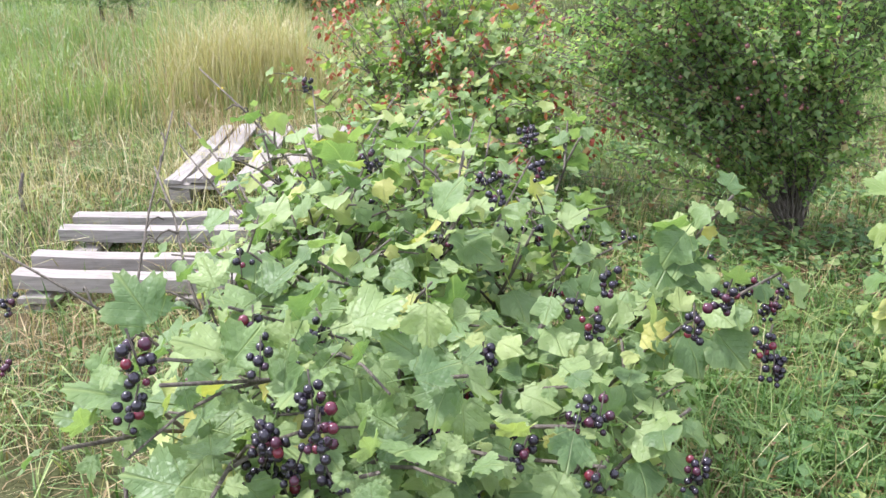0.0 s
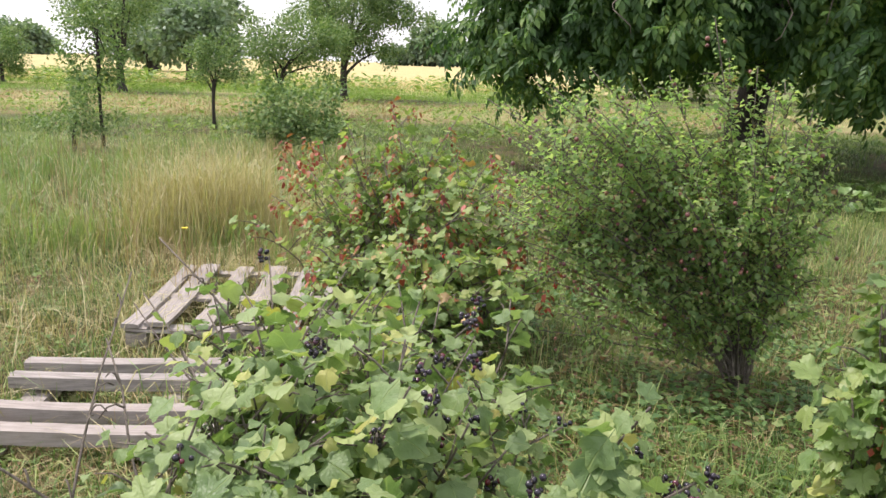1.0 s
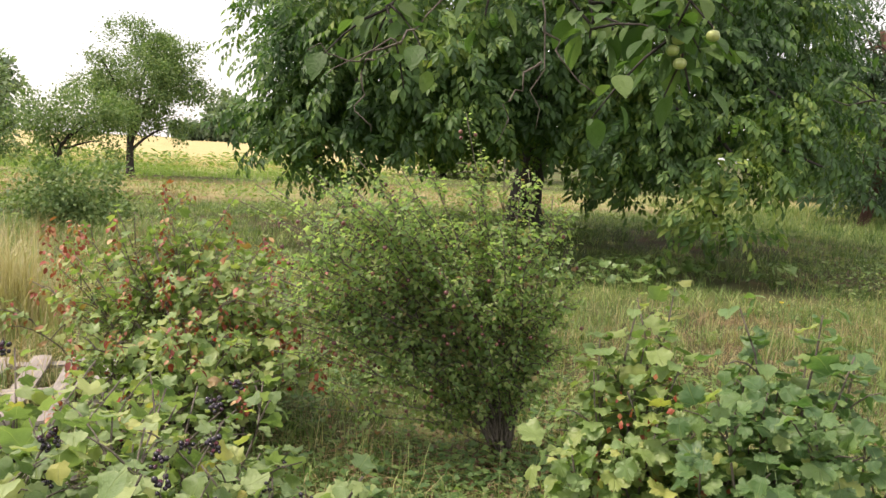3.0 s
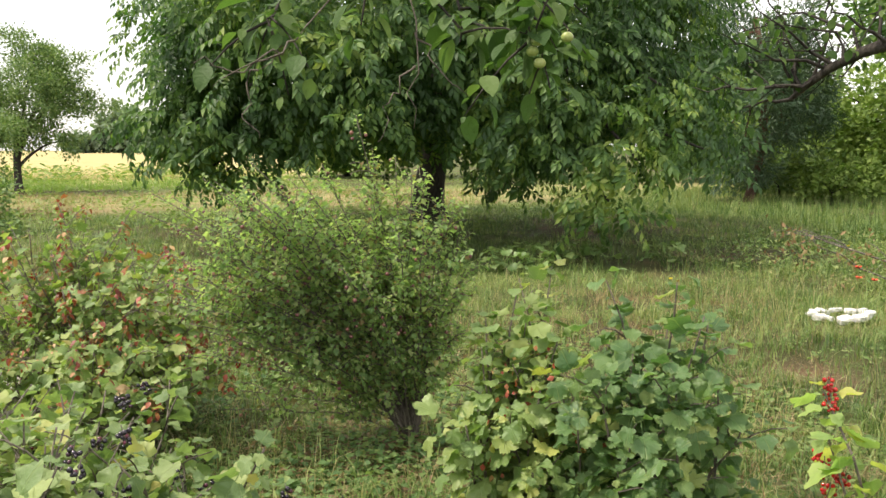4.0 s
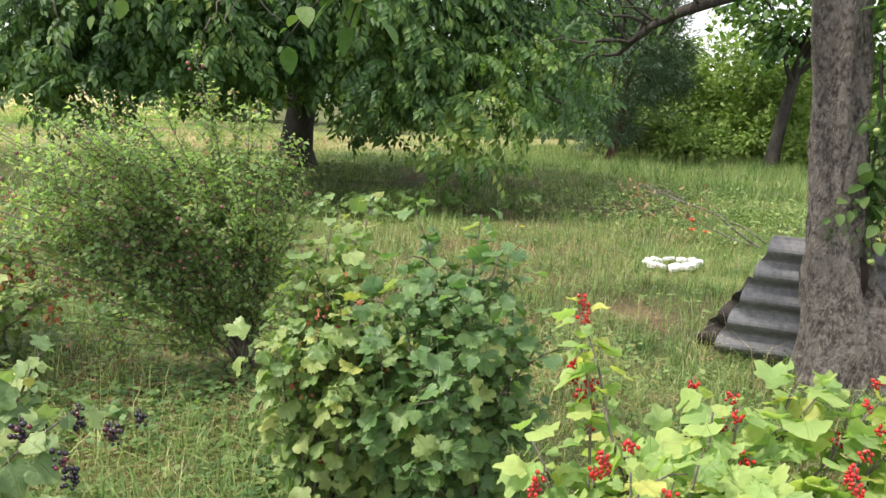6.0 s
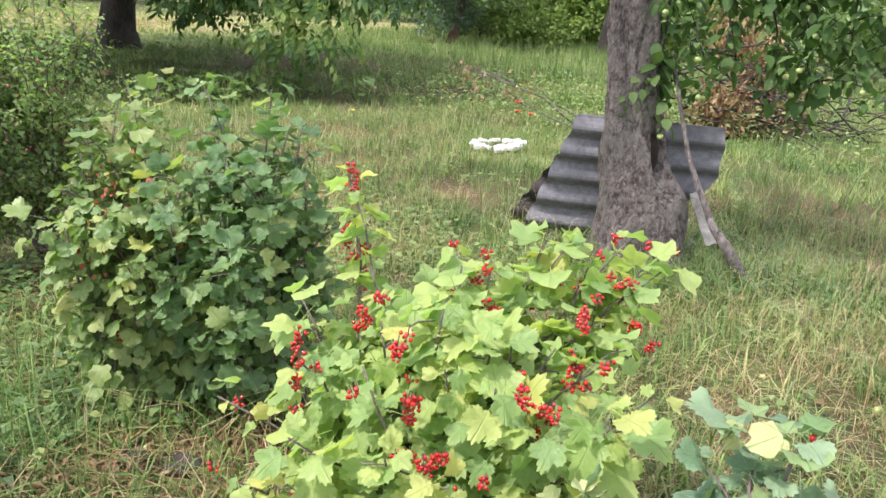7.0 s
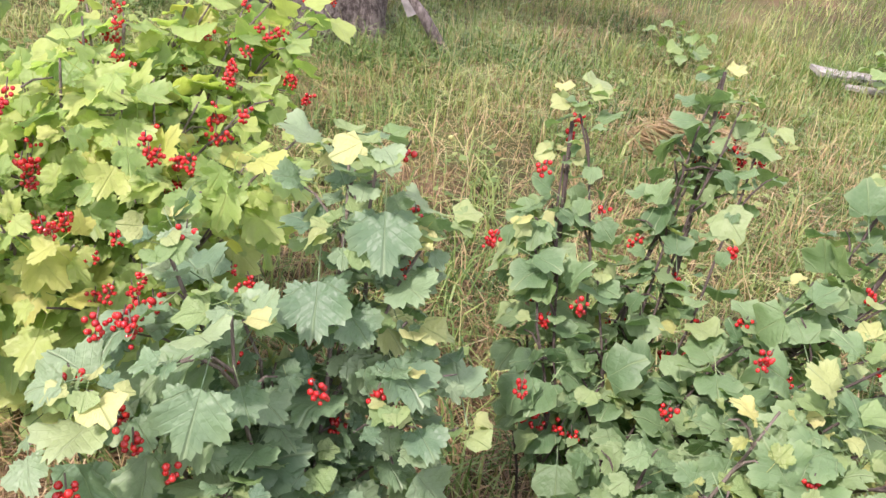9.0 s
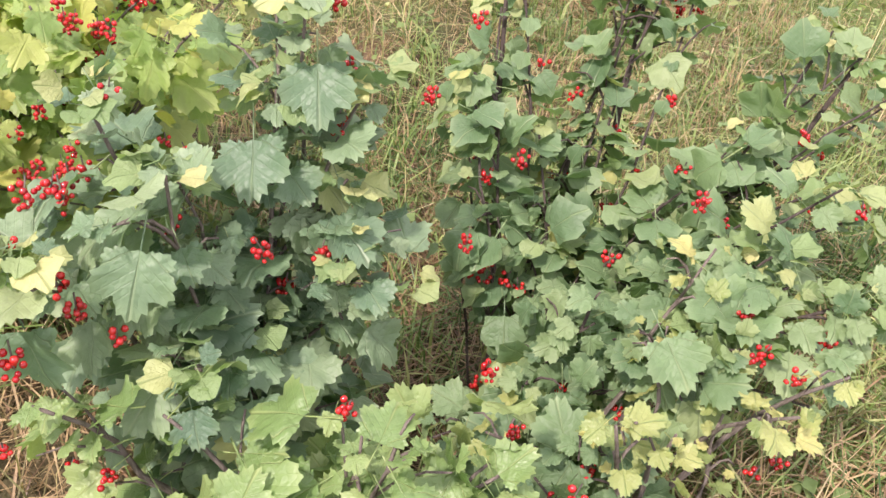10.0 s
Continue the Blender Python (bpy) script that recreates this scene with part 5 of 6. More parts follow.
    # twigs that hang low over the bushes and beside the trunk
    hang = [((-2.9, 0.3, 2.7), (-2.98, -0.2, 1.8)), ((-2.7, 0.3, 2.6), (-2.95, -0.25, 1.68)), ((-2.6, 0.6, 2.7), (-3.1, 0.1, 1.85)), ((-3.1, 0.4, 2.6), (-3.45, 0.05, 1.88)), ((-3.2, 0.5, 2.7), (-3.7, 0.1, 1.82)),
            ((0.0, 0.1, 2.5), (0.2, -0.1, 1.3)), ((0.2, 0.0, 2.6), (0.3, -0.3, 1.15)), ((0.4, -0.2, 2.6), (0.45, -0.5, 1.1)), ((0.5, -0.3, 2.6), (0.58, -0.65, 1.05)), ((0.6, -0.5, 2.6), (0.72, -0.78, 1.1)), ((0.8, -0.5, 2.7), (0.88, -0.95, 1.2)), ((0.3, -0.1, 2.6), (0.55, -0.3, 1.35)), ((0.7, -0.6, 2.7), (0.8, -1.1, 1.0)), ((0.9, -0.7, 2.7), (1.0, -1.25, 1.3)), ((0.5, -0.2, 2.5), (0.7, -0.5, 1.5)), ((0.3, -0.2, 2.5), (0.38, -0.42, 1.5)), ((0.02, 0.02, 1.75), (0.04, -0.06, 0.98))]
    for i, (a, b) in enumerate(hang):
        run = curve(a, b, rng.normal(0, 0.08, 3), 9, 0.02)
        tw.append(tube(run, np.linspace(0.012, 0.003, 9), 4))
        lv.append(leaves_on(run, 0.3, 0.02 if i < 5 else 0.013, 0.1 if i < 5 else 0.085))
        for p, d in zip(*along(run, rng.uniform(0.25, 0.97, 5 if i < 5 else 10))):
            q = p + unit(rng.normal(0, 1, 3) + [0, 0, -0.5]) * rng.uniform(0.15, 0.35)
            r2 = curve(p, q, [0, 0, 0.02], 4)
            tw.append(tube(r2, [0.005, 0.004, 0.003, 0.002], 4))
            lv.append(leaves_on(r2, 0.1, 0.022 if i < 5 else 0.014, 0.075 if i < 5 else 0.082))
            if i > 4 and rng.uniform() < 0.6:
                m = pose(*(q + [0, 0, -0.03]), 0, 0, rng.uniform(0, 360))
                APPLES.append((thing, m, rng.uniform(0.016, 0.021)))
    low = np.array([(-0.05, 0.29, 2.3), (-0.5, 0.3, 2.12), (-0.99, 0.22, 1.97), (-0.95, 0.47, 1.94), (-0.97, 0.64, 1.88), (-0.97, 0.78, 1.81), (-0.95, 0.9, 1.75)])
    v, f, u = tube(low, [0.06, 0.044, 0.031, 0.027, 0.023, 0.019, 0.012], 8)
    # darker than the tree's own bark: the limb's backlit shade is painted in
    part("limb", mesh_np("limb", v, f, M_DARK_BARK), thing)
    for p, d in zip(*along(low, np.linspace(0.35, 1, 17))):
        q = p + unit(rng.normal(0, 0.55, 3) + [-0.3, 0.65, 0.3]) * rng.uniform(0.25, 0.65)
        run = curve(p, q, rng.normal(0, 0.05, 3), 6, 0.02)
        tw.append(tube(run, np.linspace(0.01, 0.002, 6), 4))
        lv.append(leaves_on(run, 0.35, 0.022, 0.05))
        for p2, d2 in zip(*along(run, rng.uniform(0.3, 0.9, 2))):
            r3 = curve(p2, p2 + unit(rng.normal(0, 0.8, 3) + d2) * rng.uniform(0.1, 0.25), (0, 0, 0.01), 4)
            tw.append(tube(r3, [0.004, 0.003, 0.002, 0.0015], 4))
            lv.append(leaves_on(r3, 0.3, 0.025, 0.045))
    # dead twigs without leaves, and fruit over the bushes
    for a, b in (((-3.4, 0.0, 2.15), (-3.77, 0.04, 1.73)), ((-3.66, 0.03, 1.82), (-3.9, 0.06, 1.68)), ((-3.77, 0.04, 1.73), (-3.77, 0.04, 1.53)), ((-3.7, 0.0, 1.78), (-3.95, 0.1, 1.75)), ((-3.3, -0.05, 2.2), (-3.32, -0.07, 1.56)), ((-3.31, -0.06, 1.75), (-3.42, -0.02, 1.52)), ((-3.31, -0.06, 1.85), (-3.15, -0.1, 1.66))):
        v, f, u = tube(curve(a, b, rng.normal(0, 0.03, 3), 10, 0.011), np.linspace(0.0038, 0.0012, 10), 4)
        part("twig", mesh_np("twig", v, f, M_STEM), thing, "bare grey dead twig")
    for p in ((-2.99, -0.21, 1.79), (-2.97, -0.22, 1.755), (-2.98, -0.22, 1.82), (-2.9, -0.26, 1.83), (0.2, -0.1, 1.56), (0.22, -0.15, 1.26), (0.12, -0.12, 1.3), (0.5, -0.62, 1.32), (0.56, -0.7, 1.12), (0.62, -0.6, 1.75), (0.6, -0.64, 1.74)):
        APPLES.append((thing, pose(*p, 0, 0, 40), 0.019))
    v, f, u = joined(tw)
    part("brushwood", mesh_np("brushwood", v, f, M_DARK_BARK), thing, kind="stuff")
    pl, bl, up, sz = (np.concatenate(k) for k in zip(*lv))
    near_leaves = scatter(oval_leaf(0.33, 4), frames(bl + [0, 0, -0.5], up), pl, sz)
    pl, bl, up, sz = (np.concatenate(k) for k in zip(*high))
    v, f, u = joined([near_leaves, scatter(plain_leaf(0.32), frames(bl + [0, 0, -0.5], up), pl, sz)])
    part("crown", mesh_np("crown", v, f, M_APPLE_LEAF, u), thing, kind="stuff")


APPLES = []
apple_tree()


def apple_mesh():
    v, f, u = ball(12, 8)
    r = np.hypot(v[:, 0], v[:, 1])
    v = v.copy()
    v[:, 2] = v[:, 2] * 0.9 - 0.28 * np.sign(v[:, 2]) * np.exp(-(r / 0.3) ** 2)
    k = tube([(0, 0, 0.55), (0.03, 0, 0.9), (0.1, 0, 1.35)], [0.05, 0.05, 0.07], 4)
    v, f, u = joined([(v, f, u), k])
    return mesh_np("apple", v, f, M_APPLE)


APPLE = apple_mesh()
for who, m, r in APPLES:
    part("apple", APPLE, who, "green unripe apple", at=m @ Matrix.Scale(r, 4))


# ---- pallets ----
def board(name, parent, size, at, mat=M_WOOD, seed=0, warp=0.006):
    """A sawn board with worn edges and a slight bow."""
    r = np.random.default_rng(seed)
    lx, ly, lz = size
    bm = bmesh.new()
    bmesh.ops.create_grid(bm, x_segments=8, y_segments=2, size=0.5)
    top = list(bm.verts)
    low = {}
    for vt in top:
        low[vt] = bm.verts.new((vt.co.x, vt.co.y, -1))
    for fc in list(bm.faces):
        bm.faces.new([low[x] for x in reversed(fc.verts)])
    for e in [e for e in bm.edges if e.is_boundary and all(x.co.z > -0.5 for x in e.verts)]:
        a, b = e.verts
        fc = e.link_faces[0]
        i = list(fc.verts).index(a)
        if fc.verts[(i + 1) % len(fc.verts)] is b:
            a, b = b, a
        bm.faces.new((a, b, low[b], low[a]))
    bow = r.uniform(0.2, 1) * warp * 1.6
    for vt in bm.verts:
        x, y, z = vt.co
        up = 0.5 if z > -0.5 else -0.5
        edge = 0.004 if abs(y) > 0.4 and up > 0 else 0
        vt.co = (x * lx, y * ly + r.normal(0, 0.002), up * lz - edge + bow * (4 * x * x) * 2 + r.normal(0, 0.0015))
    bmesh.ops.recalc_face_normals(bm, faces=bm.faces)
    me = bpy.data.meshes.new(name)
    bm.to_mesh(me)
    bm.free()
    me.materials.append(mat)
    return part(name, me, parent, at=at)


def upturned_pallet():
    thing = tagged(new("wooden_pallet"), "weathered grey wooden pallet with thick runners lying in grass", "pallet", "pallets in the grass")
    thing.matrix_basis = pose(-0.22, 4.0, 0, 0, 0, 4)
    for k, (y, zz) in enumerate(((-0.36, 0.1), (-0.16, 0.1), (0.16, 0.1), (0.36, 0.095))):
        board("runner", thing, (1.24, 0.075, 0.056), pose(-0.06 * (y + 0.1), y, zz, 0, 0, (k - 1.5) * 0.5), seed=k, warp=0.012)
    for k, x in enumerate((-0.53, 0.02, 0.55)):
        board("slat", thing, (0.86, 0.1, 0.024), pose(x, 0, 0.05, 0, 0, 90), seed=10 + k)
    for k, x in enumerate((-0.53, 0.02, 0.55)):
        board("foot", thing, (0.8, 0.09, 0.02), pose(x, 0, 0.02, 0, 0, 90), seed=20 + k)


def deck_pallet():
    thing = tagged(new("wooden_pallet"), "weathered wooden pallet with open deck boards lying in grass", "pallet", "pallets in the grass")
    thing.matrix_basis = pose(-0.17, 5.42, 0, 0, 0, 2)
    for k, (x, w) in enumerate(((-0.475, 0.085), (-0.35, 0.115), (-0.13, 0.1), (0.08, 0.11), (0.29, 0.12), (0.46, 0.09))):
        board("deck_board", thing, (1.22, w, 0.024), pose(x, 0, 0.122, 0, 0, 90), seed=30 + k)
    for k, y in enumerate((-0.56, 0, 0.56)):
        board("stringer", thing, (1.02, 0.09, 0.022), pose(0, y, 0.098, 0, 0, 0), seed=40 + k)
        for j, x in enumerate((-0.45, 0, 0.45)):
            board("block", thing, (0.1, 0.09, 0.06), pose(x, y, 0.057, 0, 0, 0), seed=130 + 3 * k + j)
    for k, x in enumerate((-0.45, 0, 0.45)):
        board("foot", thing, (1.2, 0.1, 0.026), pose(x, 0, 0.014, 0, 0, 90), seed=50 + k)


upturned_pallet()
deck_pallet()


# ---- corrugated sheets, pole, white stones ----
def sheet(width, waves, length, shear, chop, thick=0.007):
    """A corrugated sheet: waves along x, length along y, its ends broken at a slant."""
    n = waves * 10 + 1
    x = np.linspace(0, width, n)
    z = 0.025 * np.cos(2 * np.pi * x / (width / waves))
    v, f = [], []
    for s in (0, 1):
        for j in np.linspace(0, 1, 6):
            for i in range(n):
                k = x[i] / width
                a = shear * k + 0.008 * math.sin(k * 31)
                b = length - chop * max(0, 0.62 - k) / 0.62 + 0.008 * math.sin(k * 23 + 1)
                v.append((x[i], a + (b - a) * j, z[i] - s * thick))
    m = n * 6
    for j in range(5):
        for i in range(n - 1):
            a = j * n + i
            f += [(a, a + 1, a + n + 1), (a, a + n + 1, a + n), (m + a, m + a + n + 1, m + a + 1), (m + a, m + a + n, m + a + n + 1)]
    for row, flip in ((0, 1), (5 * n, 0)):
        for i in range(n - 1):
            a = row + i
            q = [(a, m + a, m + a + 1), (a, m + a + 1, a + 1)]
            f += q if flip else [t[::-1] for t in q]
    for col, flip in ((0, 0), (n - 1, 1)):
        for j in range(5):
            a = j * n + col
            q = [(a, m + a, m + a + n), (a, m + a + n, a + n)]
            f += q if flip else [t[::-1] for t in q]
    return mesh_np("corrugated_sheet", v, f, M_SHEET, smooth=False)


# leaning against the trunk, waves one above the other
def lean_sheet(corner, across, rise, me, label):
    x, y = unit(np.array(rise, float)), unit(np.array(across, float))
    y = unit(y - x * (x @ y))
    z = np.cross(x, y)
    m = Matrix(np.stack([x, y, z], 1)).to_4x4()
    m.translation = corner
    ob = tagged(new("corrugated_sheet", me), label, "roof sheet")
    ob.matrix_world = m
    return ob


lean_sheet((4.97, 3.81, 0.0), (0.58, -0.81, 0.0), (-0.096, -0.07, 0.77), sheet(0.79, 5, 1.16, 0.3, 0.4), "grey corrugated fibre cement sheet leaning behind the trunk")


def pole():
    pts = along(np.array([(5.28, 2.33, -0.03), (5.15, 2.46, 0.22), (5.14, 2.6, 0.4), (5.165, 2.78, 0.67), (5.15, 2.93, 1.11)]), np.linspace(0, 1, 9))[0] + rng.normal(0, 0.004, (9, 3))
    v, f, u = tube(pts, np.array([0.034, 0.034, 0.03, 0.023, 0.018, 0.015, 0.013, 0.012, 0.009]), 8)
    tagged(new("wooden_pole", mesh_np("wooden_pole", v, f, M_POLE)), "grey weathered branch pole leaning against the trunk", "pole")


pole()


def white_ring():
    thing = tagged(new("stone_ring"), "ring of whitewashed stones lying in the meadow", "stone ring")
    thing.location = (6.82, 6.03, 0)
    for k in range(12):
        r = np.random.default_rng(60 + k)
        a = 2 * np.pi * (k + r.uniform(-0.2, 0.2)) / 12
        v, f, u = ball(8, 6)
        v = np.sign(v) * np.abs(v) ** 0.35 * [0.054 * r.uniform(0.7, 1.2), 0.042 * r.uniform(0.8, 1.3), 0.02 * r.uniform(0.6, 1.7)] + r.normal(0, 0.003, v.shape)
        part("stone", mesh_np("stone", v, f, M_WHITE, smooth=False), thing, at=pose(0.26 * math.cos(a), 0.2 * math.sin(a), 0.03 + r.uniform(0, 0.03), r.uniform(-14, 14), r.uniform(-14, 14), math.degrees(a) + 90 + r.uniform(-15, 15)))


white_ring()


# ---- grass ----
BLADE = np.array([(-0.5, 0, 0), (0.5, 0, 0), (-0.4, 0.25, 0.6), (0.4, 0.25, 0.6), (0, 1.0, 1.0)])
BLADE_FACES = np.array([(0, 1, 3), (0, 3, 2), (2, 3, 4)])
STUB = np.array([(-0.5, 0, 0), (0.5, 0, 0), (0, 0.6, 1.0)])


def grass(name, label, pts, high, wide, mat, lean=0.5, tuft=10, spread=0.05, fine=True, cat="grass"):
    """Tufts at the given points; each blade has its own turn, height and bend."""
    n = len(pts) * tuft
    big = np.repeat(rng.uniform(0.55, 1.3, len(pts)), tuft)
    a = rng.uniform(0, 2 * np.pi, n)
    root = np.repeat(pts, tuft, axis=0) + rng.normal(0, spread, (n, 2))
    h = high * big * rng.uniform(0.4, 1.2, n)
    w = wide * rng.uniform(0.6, 1.4, n)
    bend = lean * rng.uniform(0.1, 1.7, n)
    tv, tf = (BLADE, BLADE_FACES) if fine else (STUB, np.array([(0, 1, 2)]))
    lx = tv[None, :, 0] * w[:, None]
    ly = tv[None, :, 1] * (bend * h)[:, None]
    lz = tv[None, :, 2] * h[:, None] * np.maximum(0.25, 1 - 0.35 * tv[None, :, 1] * bend[:, None])
    c, s = np.cos(a)[:, None], np.sin(a)[:, None]
    v = np.stack([root[:, 0:1] + lx * c - ly * s, root[:, 1:2] + lx * s + ly * c, lz - 0.012], -1).reshape(-1, 3)
    f = (tf[None] + (np.arange(n) * len(tv))[:, None, None]).reshape(-1, 3)
    return tagged(new(name, mesh_np(name, v, f, mat, np.zeros((len(v), 2)), smooth=False)), label, cat, kind="stuff")


def field(x0, x1, y0, y1, n, patch=0.0, scale=0.8, seed=0.0):
    """Random points in a rectangle; patch thins them where a noise is low."""
    p = np.column_stack([rng.uniform(x0, x1, n), rng.uniform(y0, y1, n)])
    if patch:
        keep = np.array([noise.noise((x * scale, y * scale, seed)) for x, y in p]) > rng.uniform(-1, 1, n) * 0.35 + patch - 0.5
        p = p[keep]
    return p


lawn = np.vstack([field(-2.8, 7.5, -2.5, 8, 13000, 0.3), field(2.6, 7.5, -1.5, 3.4, 2200, 0.4, 1.1, 33.0)])
near = np.hypot(lawn[:, 0] - 2.6, lawn[:, 1] - 2.0) < 3.6
grass("short_grass", "green grass between the bushes", lawn[near], 0.15, 0.0055, M_GRASS, 1.15, 10, 0.05)
grass("meadow_turf", "green grass of the open meadow", lawn[~near], 0.15, 0.007, M_GRASS, 1.15, 10, 0.05, False)
straw = np.vstack([field(-2.8, 7.5, -2.5, 8, 7500, 0.48, 0.7, 5.0), field(1.2, 7.5, -2.5, 2.6, 3600, 0.42, 1.3, 31.0), field(-2.6, 0.2, 2.6, 6.4, 700)])
near = np.hypot(straw[:, 0] - 2.6, straw[:, 1] - 2.0) < 3.6
grass("straw_grass", "dry straw-coloured grass among the green", straw[near], 0.16, 0.004, M_STRAW, 1.5, 9, 0.06)
grass("dry_turf", "dry straw-coloured grass of the open meadow", straw[~near], 0.16, 0.005, M_STRAW, 1.5, 9, 0.06, False)
grass("thatch", "flattened reddish brown dead grass on the soil", np.vstack([field(1.0, 7.0, -2.0, 5.0, 2900, 0.5, 1.2, 21.0), field(2.2, 4.6, -1.0, 2.6, 900, 0.45, 1.4, 22.0), np.array([2.85, 0.85]) + rng.normal(0, 0.34, (300, 2)), np.array([1.9, 2.45]) + rng.normal(0, 0.3, (220, 2)), np.array([2.0, 4.0]) + rng.normal(0, 0.45, (300, 2)), np.array([1.65, 3.4]) + rng.normal(0, 0.4, (320, 2))]), 0.07, 0.004, M_DRY_LEAF, 2.6, 10, 0.07)
grass("grass_clump", "taller clumps of green grass in the meadow", field(1.0, 7.5, -1.5, 8, 2600, 0.6, 1.6, 11.0), 0.22, 0.0055, M_GRASS, 1.0, 12, 0.045)
grass("seed_stalk", "thin dry seed stalks over the grass", field(0.8, 8.5, -1.5, 9, 2600, 0.45, 0.9, 13.0), 0.3, 0.0028, M_GOLD, 0.8, 4, 0.07)
grass("rough_grass", "rough grass before the brushwood", np.vstack([field(7.5, 17, -3, 9, 7000, 0.3)]), 0.2, 0.009, M_GRASS, 1.1, 8, 0.07, False)
grass("meadow_grass", "green meadow grass under the trees", np.vstack([field(-8, 16, 8, 21, 13000, 0.25)]), 0.17, 0.012, M_GRASS, 1.2, 8, 0.1, False)
grass("orchard_grass", "mown grass in the orchard", np.vstack([field(-30, 34, 18, 34, 6500, 0.3, 0.2), field(-32, 36, 34, 46, 5000, 0.3, 0.2)]), 0.16, 0.022, M_TALL, 1.2, 8, 0.2, False)
grass("hay_strip", "strip of dry hay-coloured grass in the orchard", field(-24, 12, 21, 31, 4200, 0.35, 0.3, 4.0), 0.2, 0.018, M_STRAW, 1.2, 7, 0.2, False)
grass("rough_growth", "tall rough grass and weeds before the boundary", np.vstack([field(13, 27, 11, 25, 5200, 0.35, 0.5, 25.0), field(10, 20, 7, 12, 1500, 0.4, 0.6, 26.0)]), 0.36, 0.014, M_GRASS, 0.8, 7, 0.12, False)
grass("tall_grass", "tall green grass beside the pallets", field(-8, -0.1, 6.5, 13, 3400, 0.4, 0.9), 0.42, 0.007, M_TALL, 0.6, 10, 0.06)
grass("bleached_grass", "bleached tangled grass round the pallets", np.vstack([field(-3.5, 0.3, 2.6, 6.6, 900, 0.5, 1.1, 15.0), field(-3.5, 0.0, 5.6, 8.5, 500, 0.5, 1.1, 16.0)]), 0.3, 0.0042, M_GOLD, 1.3, 9, 0.07)
grass("rank_grass", "rank green grass round the pallets and under the bushes", np.vstack([field(-3.5, 0.3, 2.6, 7.0, 900, 0.55, 1.3, 17.0), field(1.25, 2.3, 2.9, 4.1, 120, 0.5, 1.5, 18.0)]), 0.22, 0.005, M_GRASS, 1.0, 9, 0.06)
grass("seeding_grass", "dry seed stalks in the tall grass", field(-8, 0.3, 5.4, 13, 1500, 0.35, 0.9, 9.0), 0.5, 0.0045, M_STRAW, 0.7, 7, 0.08)
grass("golden_grass", "clump of golden seeding grass", np.array([-0.85, 7.4]) + rng.normal(0, 0.33, (260, 2)), 0.76, 0.0048, M_GOLD, 0.6, 15, 0.04)
grass("ripe_field", "ripe yellow field behind the orchard", np.vstack([field(-45, 8, 43, 50, 3600), field(-55, 12, 50, 66, 1800)]), 0.3, 0.026, M_GOLD, 0.9, 8, 0.5, False)
grass("green_strip", "strip of fresh green grass before the field", field(-30, 8, 33, 44, 5200, 0.3, 0.25, 7.0), 0.26, 0.02, M_FRESH, 1.0, 8, 0.22, False)


# ---- low plants ----
def weeds(name, label, pts, size, leaves, template, mat, high=0.06, cat="weeds"):
    """Small leafy rosettes."""
    n = len(pts) * leaves
    a = rng.uniform(0, 2 * np.pi, n)
    p = np.repeat(pts, leaves, axis=0) + np.column_stack([np.cos(a), np.sin(a)]) * rng.uniform(0, size * 1.2, (n, 1))
    place = np.column_stack([p, rng.uniform(0.01, high, n)])
    way = np.column_stack([np.cos(a), np.sin(a), rng.uniform(-0.1, 0.7, n)])
    v, f, u = scatter(template, frames(way, rng.normal(0, 0.3, (n, 3)) + [0, 0, 1]), place, size * rng.uniform(0.5, 1.2, n))
    return tagged(new(name, mesh_np(name, v, f, mat, u)), label, cat, kind="stuff")


weeds("low_weeds", "low broad-leaved weeds in the grass", np.vstack([field(0.5, 4.5, 2.6, 6.5, 900, 0.4, 1.5, 3.0), field(-2.5, 7, -2, 8, 1600, 0.55, 1.5, 3.0)]), 0.045, 7, SMALL, M_GOOSE_LEAF, 0.09)
weeds("ground_herbs", "dark green herbs low on the ground between the bushes", np.vstack([field(1.0, 2.7, 2.5, 4.4, 520, 0.42, 1.6, 41.0), field(0.6, 3.2, 4.0, 6.5, 420, 0.45, 1.3, 42.0)]), 0.045, 8, SMALL, M_DARK_LEAF, 0.1)
weeds("leaf_litter", "brown dry leaf litter on bare soil under the bushes", np.vstack([np.array([2.1, 4.1]) + rng.normal(0, 0.4, (260, 2)), np.array([1.75, 3.6]) + rng.normal(0, 0.4, (160, 2)), np.array([1.85, 2.4]) + rng.normal(0, 0.3, (110, 2)), np.array([5.1, 2.7]) + rng.normal(0, 0.4, (120, 2))]), 0.04, 6, plain_leaf(0.2), M_DRY_LEAF, 0.05, "leaf litter")
grass("long_grass", "bright green tufts of long arching grass", np.vstack([np.array([1.75, 2.75]) + rng.normal(0, 0.16, (60, 2)), np.array([1.45, 3.0]) + rng.normal(0, 0.14, (40, 2)), np.array([0.95, 4.0]) + rng.normal(0, 0.06, (12, 2)), np.array([5.6, 2.3]) + rng.normal(0, 0.35, (90, 2)), np.array([4.9, 2.55]) + rng.normal(0, 0.2, (40, 2)), np.array([2.0, 3.4]) + rng.normal(0, 0.3, (60, 2))]), 0.2, 0.005, M_LUSH, 1.4, 9, 0.035)
weeds("meadow_weeds", "taller weeds at the rough edge", np.vstack([field(7.6, 10.5, 5.5, 9.5, 500, 0.35, 1.0, 2.0), field(8.6, 13.5, 1.5, 6.0, 500, 0.3, 0.8, 6.0)]), 0.07, 10, plain_leaf(0.2), M_GRASS, 0.45)


